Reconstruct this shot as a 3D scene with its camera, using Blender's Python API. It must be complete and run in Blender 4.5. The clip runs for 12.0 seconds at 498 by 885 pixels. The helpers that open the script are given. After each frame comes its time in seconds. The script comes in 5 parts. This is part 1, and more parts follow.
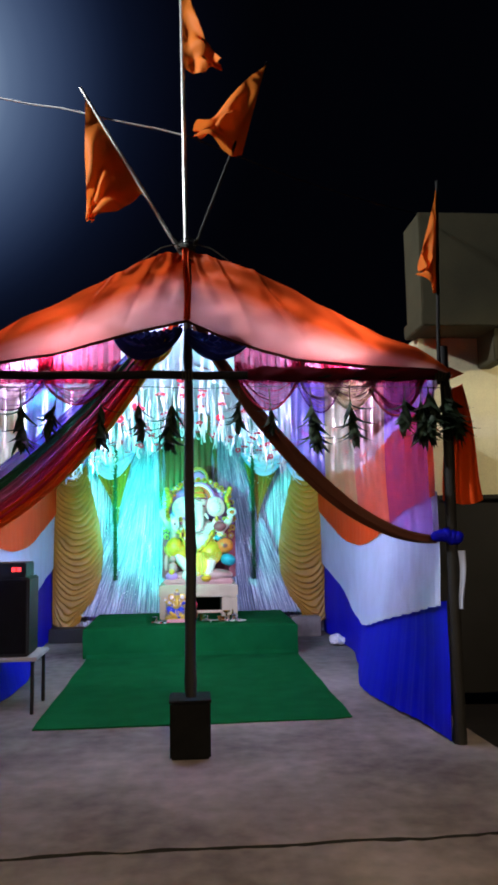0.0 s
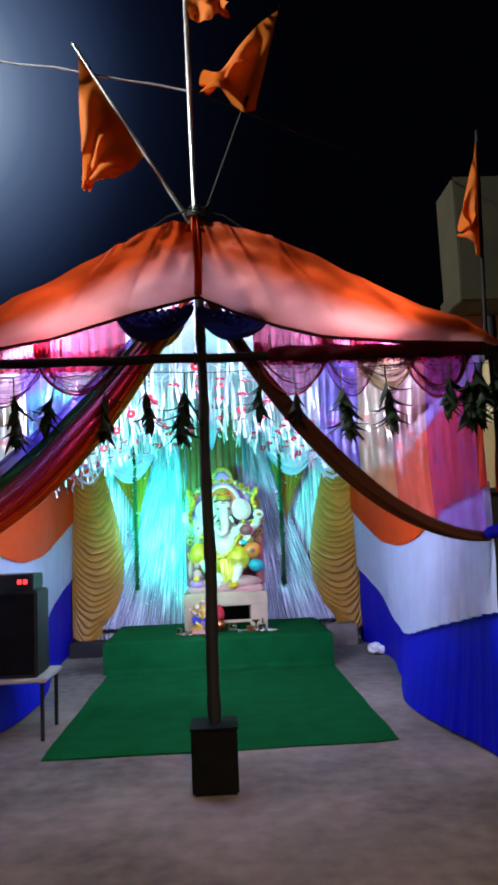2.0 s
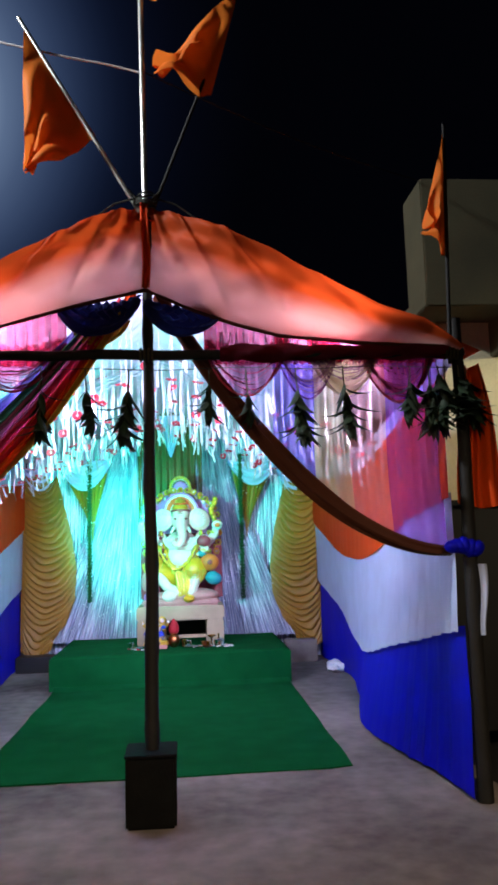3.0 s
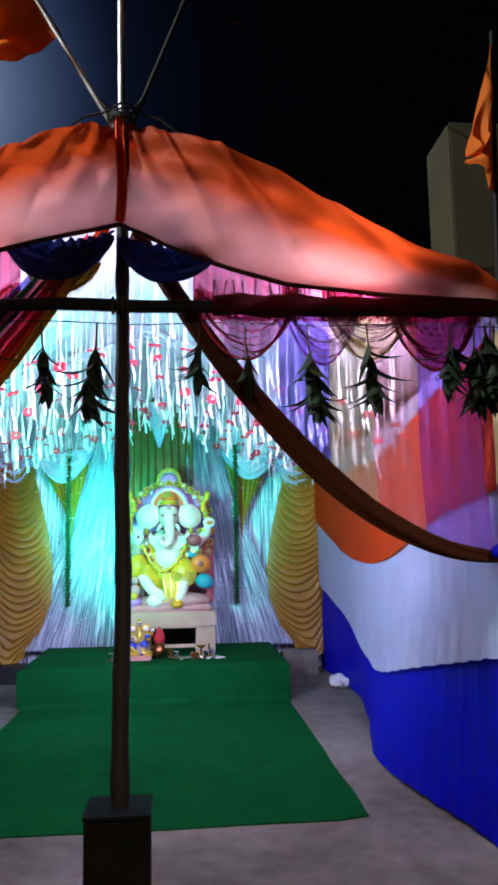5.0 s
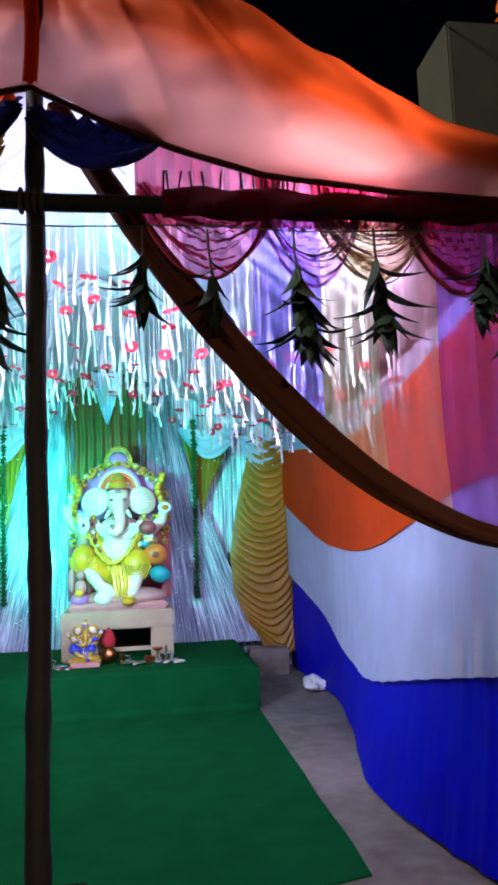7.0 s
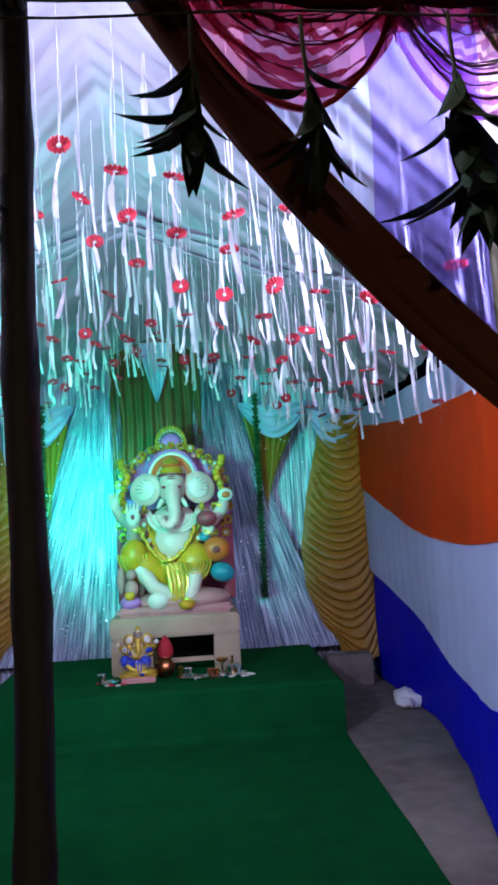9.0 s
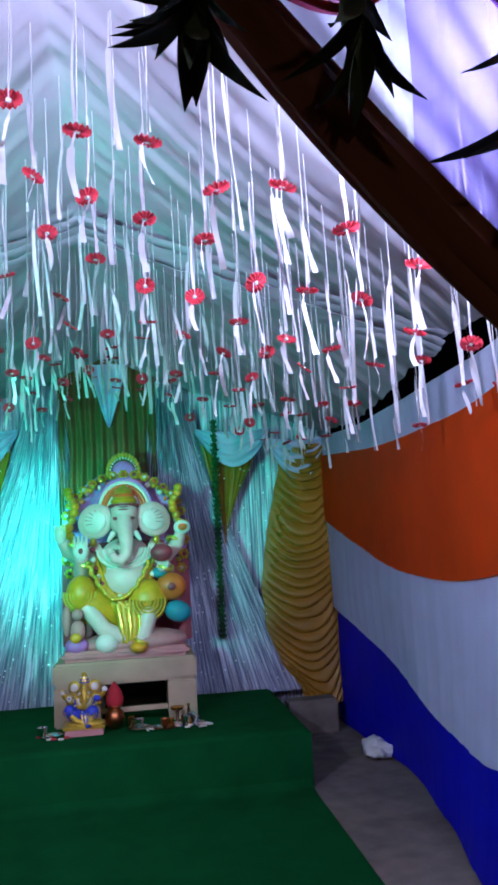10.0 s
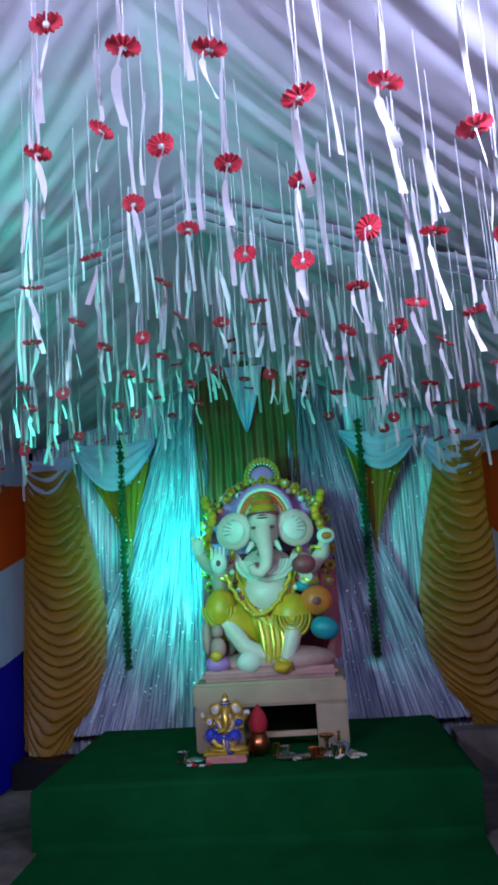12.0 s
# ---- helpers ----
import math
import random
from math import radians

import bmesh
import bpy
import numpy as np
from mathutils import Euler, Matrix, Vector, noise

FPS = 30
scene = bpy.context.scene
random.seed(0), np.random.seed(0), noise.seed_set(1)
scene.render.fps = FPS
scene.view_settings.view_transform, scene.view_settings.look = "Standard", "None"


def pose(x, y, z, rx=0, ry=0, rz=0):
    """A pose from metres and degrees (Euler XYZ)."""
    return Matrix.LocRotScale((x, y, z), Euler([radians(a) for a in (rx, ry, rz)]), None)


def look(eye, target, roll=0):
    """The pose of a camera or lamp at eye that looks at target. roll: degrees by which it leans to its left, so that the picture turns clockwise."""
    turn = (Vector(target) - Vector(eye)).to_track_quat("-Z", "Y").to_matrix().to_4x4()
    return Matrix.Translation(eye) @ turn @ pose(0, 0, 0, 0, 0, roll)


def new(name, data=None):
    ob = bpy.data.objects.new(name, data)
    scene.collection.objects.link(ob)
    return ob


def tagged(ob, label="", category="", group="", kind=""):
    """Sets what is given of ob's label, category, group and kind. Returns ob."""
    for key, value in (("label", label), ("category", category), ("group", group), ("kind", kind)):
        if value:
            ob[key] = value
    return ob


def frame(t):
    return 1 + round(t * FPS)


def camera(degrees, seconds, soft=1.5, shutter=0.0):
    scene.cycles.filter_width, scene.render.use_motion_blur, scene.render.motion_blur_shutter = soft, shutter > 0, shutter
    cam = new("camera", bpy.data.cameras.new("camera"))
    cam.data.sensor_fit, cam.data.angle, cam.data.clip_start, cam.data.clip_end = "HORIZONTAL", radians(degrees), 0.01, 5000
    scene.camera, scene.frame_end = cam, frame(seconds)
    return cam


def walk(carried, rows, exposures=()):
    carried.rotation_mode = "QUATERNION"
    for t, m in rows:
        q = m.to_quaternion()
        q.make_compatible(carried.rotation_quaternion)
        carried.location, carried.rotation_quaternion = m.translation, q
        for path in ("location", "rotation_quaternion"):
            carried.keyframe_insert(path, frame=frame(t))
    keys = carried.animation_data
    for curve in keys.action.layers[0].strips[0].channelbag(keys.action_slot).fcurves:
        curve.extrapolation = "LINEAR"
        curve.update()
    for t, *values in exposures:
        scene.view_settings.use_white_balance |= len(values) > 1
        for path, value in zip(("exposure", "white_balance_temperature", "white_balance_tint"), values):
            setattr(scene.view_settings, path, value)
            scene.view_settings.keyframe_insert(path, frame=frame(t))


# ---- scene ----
cam = camera(36.4, 12.0, 3.2)
PATH = [
    (0, (-0.403, 0.432, 1.352), (-0.241, 2.413, 1.573), -1.0),
    (0.5, (-0.409, 0.487, 1.337), (-0.152, 2.456, 1.578), -1.2),
    (1, (-0.438, 0.677, 1.341), (-0.219, 2.645, 1.622), 0.3),
    (1.5, (-0.423, 0.804, 1.333), (-0.23, 2.787, 1.513), -1.5),
    (2, (-0.336, 0.995, 1.33), (-0.247, 2.979, 1.566), -2.5),
    (2.5, (-0.231, 1.128, 1.344), (-0.14, 3.111, 1.585), -1.8),
    (3, (-0.207, 1.266, 1.318), (-0.04, 3.241, 1.583), -1.7),
    (3.5, (-0.191, 1.535, 1.34), (0.007, 3.512, 1.571), -1.8),
    (5.3, (-0.156, 2.22, 1.325), (0.026, 4.193, 1.6), -0.9),
    (5.5, (-0.163, 2.329, 1.34), (0.044, 4.298, 1.621), -0.6),
    (6, (-0.177, 2.535, 1.335), (0.167, 4.497, 1.509), -1.8),
    (6.5, (-0.136, 2.751, 1.327), (0.251, 4.703, 1.526), -2.4),
    (7, (-0.109, 2.943, 1.332), (0.184, 4.909, 1.555), -2.1),
    (7.2, (-0.075, 3.045, 1.356), (0.148, 5.022, 1.565), -0.6),
    (8.8, (-0.117, 3.767, 1.346), (0.07, 5.746, 1.57), -3.9),
    (9, (-0.111, 3.88, 1.365), (0.039, 5.866, 1.557), -3.2),
    (9.5, (-0.114, 4.071, 1.341), (0.083, 6.051, 1.539), -3.6),
    (10, (-0.172, 4.247, 1.355), (0.121, 6.206, 1.633), -3.1),
    (10.5, (-0.148, 4.331, 1.343), (0.13, 6.299, 1.566), -3.2),
    (11, (-0.101, 4.472, 1.342), (0.213, 6.427, 1.622), -3.9),
    (11.5, (-0.031, 4.575, 1.346), (0.02, 6.554, 1.629), -3.8),
    (12, (-0.009, 4.66, 1.35), (-0.14, 6.628, 1.68), -3.7),
]
EXPOSURES = [(0, 0.15), (3.5, 0.08), (5.5, -0.02), (7.2, 0.02), (9.0, -0.8), (10.5, -1.1), (11.3, -1.2), (12.0, -1.4)]
walk(cam, [(t, look(eye, target, roll)) for t, eye, target, roll in PATH], EXPOSURES)

# ---- light ----
world = bpy.data.worlds.new("night")
scene.world = world
world.use_nodes = True
wn, wl = world.node_tree.nodes, world.node_tree.links
bg = wn["Background"]
# a dark sky; an unseen street lamp's glow is painted in, just off to one side
tc = wn.new("ShaderNodeTexCoord")
dot = wn.new("ShaderNodeVectorMath")
dot.operation = "DOT_PRODUCT"
dot.inputs[1].default_value = Vector((-0.345, 0.79, 0.50)).normalized()
ramp = wn.new("ShaderNodeValToRGB")
ramp.color_ramp.interpolation = "B_SPLINE"
stops = ramp.color_ramp.elements
stops[0].position, stops[0].color = 0.90, (0.0004, 0.0005, 0.0011, 1)
stops[1].position, stops[1].color = 1.0, (0.80, 0.92, 1.1, 1)
for at, colour in ((0.935, (0.0009, 0.0013, 0.0034, 1)), (0.958, (0.002, 0.0032, 0.010, 1)), (0.972, (0.008, 0.015, 0.042, 1)), (0.987, (0.050, 0.082, 0.17, 1)), (0.9955, (0.22, 0.31, 0.46, 1))):
    stops.new(at).color = colour
wl.new(tc.outputs["Generated"], dot.inputs[0])
wl.new(dot.outputs["Value"], ramp.inputs["Fac"])
wl.new(ramp.outputs["Color"], bg.inputs["Color"])
bg.inputs["Strength"].default_value = 1.0


def lamp(name, at, watts, colour, radius=0.05, spot=None, aim=None, blend=0.4):
    data = bpy.data.lights.new(name, "SPOT" if spot else "POINT")
    data.energy, data.color, data.shadow_soft_size = watts, colour, radius
    if spot:
        data.spot_size, data.spot_blend = radians(spot), blend
    ob = new(name, data)
    ob.matrix_basis = look(at, aim) if aim else Matrix.Translation(at)
    return ob


WHITE = (0.62, 0.65, 1.0)
# two cool white floodlights behind the front cloth, turned up at the ceiling
lamp("flood_right", (0.86, 5.55, 2.20), 480, WHITE, 0.05, 120, (-0.35, 7.6, 2.68), 0.7)
lamp("flood_left", (-1.62, 5.55, 2.20), 450, WHITE, 0.05, 138, (-0.40, 7.6, 2.68), 0.7)
# two added lamps stand in for the floodlights' back spill on the valance
lamp("spill_right", (0.60, 5.30, 2.42), 22, (1.0, 0.86, 0.92), 0.06, 165, (0.45, 4.9, 2.85), 0.5)
lamp("spill_left", (-1.20, 5.30, 2.47), 15, (1.0, 0.88, 0.96), 0.06)
# the colour lamp on the idol and the small one behind it
lamp("colour_front", (-1.30, 6.75, 1.72), 600, (0.01, 0.95, 0.62), 0.06, 52, (-0.55, 9.8, 1.75), 0.7)
lamp("colour_back", (-0.92, 9.55, 1.50), 130, (0.02, 0.90, 0.66), 0.06, 140, (-0.80, 10.3, 1.52), 0.9)
# added unseen lamp, only to tint the left of the ceiling and its ribbons
lamp("colour_side", (-1.70, 6.50, 1.75), 300, (0.01, 0.93, 0.63), 0.06, 95, (-0.95, 7.55, 2.75), 0.8)
lamp("street_white", (-4.4, 4.35, 5.4), 1350, (0.90, 0.94, 1.0), 0.15, 58, (-0.3, 5.1, 4.15), 0.6)
lamp("street_warm", (0.4, -2.0, 4.4), 1150, (1.0, 0.77, 0.50), 0.15, 60, (0.1, 2.7, 0.0), 0.85)
lamp("house_lamp", (4.6, 4.8, 2.9), 220, (1.0, 0.86, 0.55), 0.1, 56, (2.6, 6.9, 1.95), 0.8)


# ---- materials ----
def nodes_of(m):
    m.use_nodes = True
    nt = m.node_tree
    return nt, nt.nodes, nt.links, nt.nodes["Principled BSDF"]


def mat(name, colour, rough=0.7, metal=0.0, var=0.25, scale=8.0, bump=0.15, fine=60.0, obvar=0.0, sheen=0.0, spec=0.5):
    """A surface with two scales of variation and a fine relief."""
    m = bpy.data.materials.new(name)
    nt, n, l, b = nodes_of(m)
    co = n.new("ShaderNodeTexCoord")
    big = n.new("ShaderNodeTexNoise")
    big.inputs["Scale"].default_value, big.inputs["Detail"].default_value = scale, 6
    small = n.new("ShaderNodeTexNoise")
    small.inputs["Scale"].default_value, small.inputs["Detail"].default_value = fine, 4
    l.new(co.outputs["Object"], big.inputs["Vector"])
    l.new(co.outputs["Object"], small.inputs["Vector"])
    mixv = n.new("ShaderNodeMath")
    mixv.operation = "MULTIPLY_ADD"
    mixv.inputs[1].default_value = 0.35
    l.new(small.outputs["Fac"], mixv.inputs[0])
    l.new(big.outputs["Fac"], mixv.inputs[2])
    ramp = n.new("ShaderNodeMapRange")
    ramp.inputs["From Min"].default_value, ramp.inputs["From Max"].default_value = 0.4, 0.95
    ramp.inputs["To Min"].default_value, ramp.inputs["To Max"].default_value = 1 - var, 1 + var * 0.6
    l.new(mixv.outputs[0], ramp.inputs["Value"])
    hsv = n.new("ShaderNodeHueSaturation")
    hsv.inputs["Color"].default_value = (*colour, 1)
    if obvar:
        info = n.new("ShaderNodeObjectInfo")
        mul = n.new("ShaderNodeMapRange")
        mul.inputs["To Min"].default_value, mul.inputs["To Max"].default_value = 1 - obvar, 1 + obvar
        l.new(info.outputs["Random"], mul.inputs["Value"])
        prod = n.new("ShaderNodeMath")
        prod.operation = "MULTIPLY"
        l.new(ramp.outputs[0], prod.inputs[0])
        l.new(mul.outputs[0], prod.inputs[1])
        l.new(prod.outputs[0], hsv.inputs["Value"])
    else:
        l.new(ramp.outputs[0], hsv.inputs["Value"])
    l.new(hsv.outputs["Color"], b.inputs["Base Color"])
    b.inputs["Roughness"].default_value, b.inputs["Metallic"].default_value = rough, metal
    b.inputs["Sheen Weight"].default_value = sheen
    b.inputs["Specular IOR Level"].default_value = spec
    if bump:
        bp = n.new("ShaderNodeBump")
        bp.inputs["Strength"].default_value, bp.inputs["Distance"].default_value = bump, 0.01
        l.new(mixv.outputs[0], bp.inputs["Height"])
        l.new(bp.outputs["Normal"], b.inputs["Normal"])
    return m


def cloth_mat(name, colour, through_colour=None, translucent=0.4, clear=0.0, rough=0.75, var=0.12, scale=5.0, weave=300.0, bump=0.1):
    """Thin woven cloth: diffuse with light passing through it; clear is the share of open weave."""
    m = mat(name, colour, rough, 0.0, var, scale, bump, weave)
    nt, n, l, b = nodes_of(m)
    b.inputs["Specular IOR Level"].default_value = 0.15
    out = n["Material Output"]
    tr = n.new("ShaderNodeBsdfTranslucent")
    tr.inputs["Color"].default_value = (*(through_colour or colour), 1)
    mx = n.new("ShaderNodeMixShader")
    mx.inputs["Fac"].default_value = translucent
    l.new(b.outputs[0], mx.inputs[1])
    l.new(tr.outputs[0], mx.inputs[2])
    last = mx
    if clear:
        tp = n.new("ShaderNodeBsdfTransparent")
        tp.inputs["Color"].default_value = (*[min(1.0, 0.35 + 0.65 * c / max(colour)) for c in colour], 1)
        m2 = n.new("ShaderNodeMixShader")
        m2.inputs["Fac"].default_value = clear
        l.new(mx.outputs[0], m2.inputs[1])
        l.new(tp.outputs[0], m2.inputs[2])
        last = m2
    l.new(last.outputs[0], out.inputs["Surface"])
    return m


def glow_mat(name, colour, strength):
    m = bpy.data.materials.new(name)
    nt, n, l, b = nodes_of(m)
    b.inputs["Base Color"].default_value = (*colour, 1)
    b.inputs["Emission Color"].default_value, b.inputs["Emission Strength"].default_value = (*colour, 1), strength
    return m


CONCRETE = mat("concrete", (0.235, 0.20, 0.18), 0.95, 0, 0.75, 0.8, 0.07, 9, spec=0.1)
SOIL = mat("soil", (0.010, 0.009, 0.008), 0.95, 0, 0.5, 3.0, 0.8, 30)
CARPET = mat("green_felt", (0.004, 0.088, 0.024), 1.0, 0, 0.25, 5.0, 0.5, 350, spec=0.03)
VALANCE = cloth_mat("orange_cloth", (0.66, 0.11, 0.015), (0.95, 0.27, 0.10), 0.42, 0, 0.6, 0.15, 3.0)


def hem_blend(m, pale, deep, pale_through, deep_through):
    """Cloth pale at the hem and deep above: the blend follows the cloth's own UV map, with an uneven edge."""
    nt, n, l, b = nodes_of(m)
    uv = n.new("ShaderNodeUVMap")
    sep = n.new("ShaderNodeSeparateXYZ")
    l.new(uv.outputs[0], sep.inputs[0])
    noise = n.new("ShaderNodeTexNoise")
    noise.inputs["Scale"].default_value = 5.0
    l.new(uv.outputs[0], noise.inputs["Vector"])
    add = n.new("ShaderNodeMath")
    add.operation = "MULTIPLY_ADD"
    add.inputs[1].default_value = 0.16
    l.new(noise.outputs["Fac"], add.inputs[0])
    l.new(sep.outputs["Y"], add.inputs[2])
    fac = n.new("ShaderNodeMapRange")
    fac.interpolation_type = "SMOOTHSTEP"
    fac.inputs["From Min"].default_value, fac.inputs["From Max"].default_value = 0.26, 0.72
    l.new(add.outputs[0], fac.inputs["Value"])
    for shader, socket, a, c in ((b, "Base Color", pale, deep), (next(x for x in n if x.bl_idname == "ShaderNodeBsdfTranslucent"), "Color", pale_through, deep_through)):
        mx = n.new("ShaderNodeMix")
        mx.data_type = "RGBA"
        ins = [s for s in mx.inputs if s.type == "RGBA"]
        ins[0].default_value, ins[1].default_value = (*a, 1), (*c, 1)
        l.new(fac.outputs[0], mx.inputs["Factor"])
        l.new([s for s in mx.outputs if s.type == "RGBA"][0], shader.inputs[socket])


hem_blend(VALANCE, (0.42, 0.13, 0.10), (0.36, 0.052, 0.008), (0.96, 0.46, 0.42), (0.68, 0.085, 0.015))
ORANGE = cloth_mat("orange_satin", (0.72, 0.066, 0.005), None, 0.25, 0, 0.6)
FLAG = cloth_mat("saffron_flag", (0.85, 0.22, 0.03), None, 0.4, 0, 0.6)
WHITECLOTH = cloth_mat("white_cloth", (0.60, 0.68, 0.93), None, 0.25, 0, 0.6)
BLUECLOTH = cloth_mat("blue_cloth", (0.003, 0.004, 0.60), None, 0.15, 0, 0.55)
CEILING = cloth_mat("ceiling_cloth", (0.56, 0.57, 0.66), None, 0.25, 0, 0.5, 0.15, 2.5)
CRINKLE = mat("silver_crinkle", (0.60, 0.62, 0.76), 0.26, 0.25, 0.35, 14.0, 0.35, 90)


def streaks(m, dark, bright):
    """Pleat glints and shade painted in: fine uneven streaks along the cloth's own UV map."""
    nt, n, l, b = nodes_of(m)
    uv = n.new("ShaderNodeUVMap")
    stretch = n.new("ShaderNodeMapping")
    stretch.inputs["Scale"].default_value = (95.0, 5.0, 1.0)
    grain = n.new("ShaderNodeTexNoise")
    grain.inputs["Scale"].default_value, grain.inputs["Detail"].default_value = 1.0, 3
    fac = n.new("ShaderNodeMapRange")
    fac.inputs["From Min"].default_value, fac.inputs["From Max"].default_value = 0.40, 0.60
    mx = n.new("ShaderNodeMix")
    mx.data_type = "RGBA"
    ins = [q for q in mx.inputs if q.type == "RGBA"]
    ins[0].default_value, ins[1].default_value = (*dark, 1), (*bright, 1)
    l.new(uv.outputs[0], stretch.inputs["Vector"])
    l.new(stretch.outputs[0], grain.inputs["Vector"])
    l.new(grain.outputs["Fac"], fac.inputs["Value"])
    l.new(fac.outputs[0], mx.inputs["Factor"])
    l.new([q for q in mx.outputs if q.type == "RGBA"][0], b.inputs["Base Color"])


# dark for the pleats' valleys, bright for their ridges
streaks(CRINKLE, (0.28, 0.31, 0.44), (0.82, 0.86, 0.98))
GOLD = mat("gold_satin", (0.33, 0.158, 0.010), 0.45, 0.0, 0.25, 6.0, 0.1, 150)
# darker copy of the gold: its dimness under green light is in the colour
DIMGOLD = mat("dimmed_gold", (0.11, 0.062, 0.012), 0.6, 0, 0.3, 6.0, 0.2, 120)
SEQUIN = mat("sequin", (0.95, 0.95, 0.98), 0.3, 0.3, 0.05, 5, 0)
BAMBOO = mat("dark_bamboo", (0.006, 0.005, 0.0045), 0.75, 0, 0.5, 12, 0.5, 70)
STEEL = mat("steel_tube", (0.62, 0.62, 0.58), 0.35, 0.7, 0.2, 20, 0.05)
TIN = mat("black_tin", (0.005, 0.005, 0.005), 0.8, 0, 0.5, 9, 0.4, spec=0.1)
SASH = cloth_mat("rust_sash", (0.105, 0.032, 0.017), None, 0.3, 0, 0.7)
RIBBON = mat("white_ribbon", (0.50, 0.51, 0.55), 0.35, 0.0, 0.12, 9, 0.1, 60, obvar=0.15)
THREAD = mat("thread", (0.55, 0.55, 0.58), 0.8, 0, 0.1, 20, 0)
PETAL = cloth_mat("red_crepe", (0.66, 0.045, 0.075), (0.85, 0.10, 0.14), 0.3, 0, 0.7, 0.3, 30)
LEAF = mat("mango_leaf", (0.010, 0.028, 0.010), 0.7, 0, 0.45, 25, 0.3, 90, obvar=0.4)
STEM = mat("leaf_stem", (0.06, 0.05, 0.02), 0.8)
GARLAND = mat("green_garland", (0.015, 0.10, 0.03), 0.5, 0.1, 0.5, 40, 0.3, 90)
CREAM = mat("cream_cloth", (0.46, 0.37, 0.25), 0.8, 0, 0.15, 6, 0.25, 200)
BLACK = mat("black_plastic", (0.008, 0.008, 0.009), 0.5, 0, 0.3, 12, 0.2)
# one plaster in two tones: unlit upper storey, lamplit lower wall, painted in
HOUSE = mat("unlit_plaster", (0.070, 0.062, 0.030), 0.9, 0, 0.3, 2.5, 0.4, 60)
LITWALL = mat("lit_plaster", (0.74, 0.68, 0.44), 0.9, 0, 0.25, 2.5, 0.4, 60)
DARKWALL = mat("dark_paint", (0.008, 0.007, 0.007), 0.8, 0, 0.5, 3, 0.3)
PLASTIC_W = mat("white_plastic", (0.75, 0.75, 0.78), 0.4, 0, 0.1, 10, 0.1)
BRASS = mat("brass", (0.55, 0.33, 0.09), 0.25, 1.0, 0.2, 20, 0.1)
STEELWARE = mat("steelware", (0.70, 0.70, 0.72), 0.18, 1.0, 0.1, 20, 0.05)
COPPER = mat("copper", (0.50, 0.17, 0.07), 0.28, 1.0, 0.25, 20, 0.1)
REDCLOTH = mat("red_cloth", (0.45, 0.015, 0.03), 0.8, 0, 0.25, 20, 0.2)
TABLETOP = mat("grey_laminate", (0.42, 0.41, 0.42), 0.5, 0, 0.15, 8, 0.1)
ROPE = mat("old_rope", (0.035, 0.04, 0.03), 0.9, 0, 0.4, 30, 0.5, 120)
WIRE = mat("cable", (0.8, 0.8, 0.8), 0.4, 0, 0.1, 5, 0)
LED = glow_mat("red_led", (1.0, 0.03, 0.03), 3.0)


# ---- mesh helpers ----
def to_mesh(name, bm, materials, smooth=True):
    me = bpy.data.meshes.new(name)
    bmesh.ops.recalc_face_normals(bm, faces=bm.faces)
    bm.to_mesh(me)
    bm.free()
    for m in (materials if isinstance(materials, (list, tuple)) else [materials]):
        me.materials.append(m)
    for p in me.polygons:
        p.use_smooth = smooth
    if smooth:
        me.set_sharp_from_angle(angle=radians(48))
    return me


def thing(name, at, label="", category="", group="", kind=""):
    """An empty at the base of a thing; its parts are built in world metres round it."""
    ob = new(name)
    ob.location = at
    ob.empty_display_size = 0.05
    return tagged(ob, label, category, group, kind)


def part(name, bm, material, parent, label="", smooth=True):
    ob = new(name, to_mesh(name, bm, material, smooth))
    ob.parent = parent
    top = parent
    off = Matrix.Identity(4)
    while top:
        off = top.matrix_basis.inverted() @ off if top.parent is None else off
        top = top.parent
    if parent.parent is None:
        ob.matrix_parent_inverse = off
    return tagged(ob, label)


def solo(name, bm, material, label, category, group="", kind="", smooth=True):
    return tagged(new(name, to_mesh(name, bm, material, smooth)), label, category, group, kind)


def grid(fn, nu, nv, bm=None, close_u=False):
    """A sheet of nu by nv cells through fn(u, v) -> (x, y, z), u and v from 0 to 1."""
    bm = bm or bmesh.new()
    rows = [[bm.verts.new(fn(i / nu, j / nv)) for i in range(nu + (0 if close_u else 1))] for j in range(nv + 1)]
    for j in range(nv):
        for i in range(nu):
            k = (i + 1) % len(rows[j])
            bm.faces.new((rows[j][i], rows[j][k], rows[j + 1][k], rows[j + 1][i]))
    return bm


def with_uv(bm, nu, nv):
    """Give a sheet from grid() its own u and v as a UV map."""
    layer = bm.loops.layers.uv.new("UVMap")
    bm.verts.index_update()
    for face in bm.faces:
        for lp in face.loops:
            j, i = divmod(lp.vert.index, nu + 1)
            lp[layer].uv = (i / nu, j / nv)
    return bm


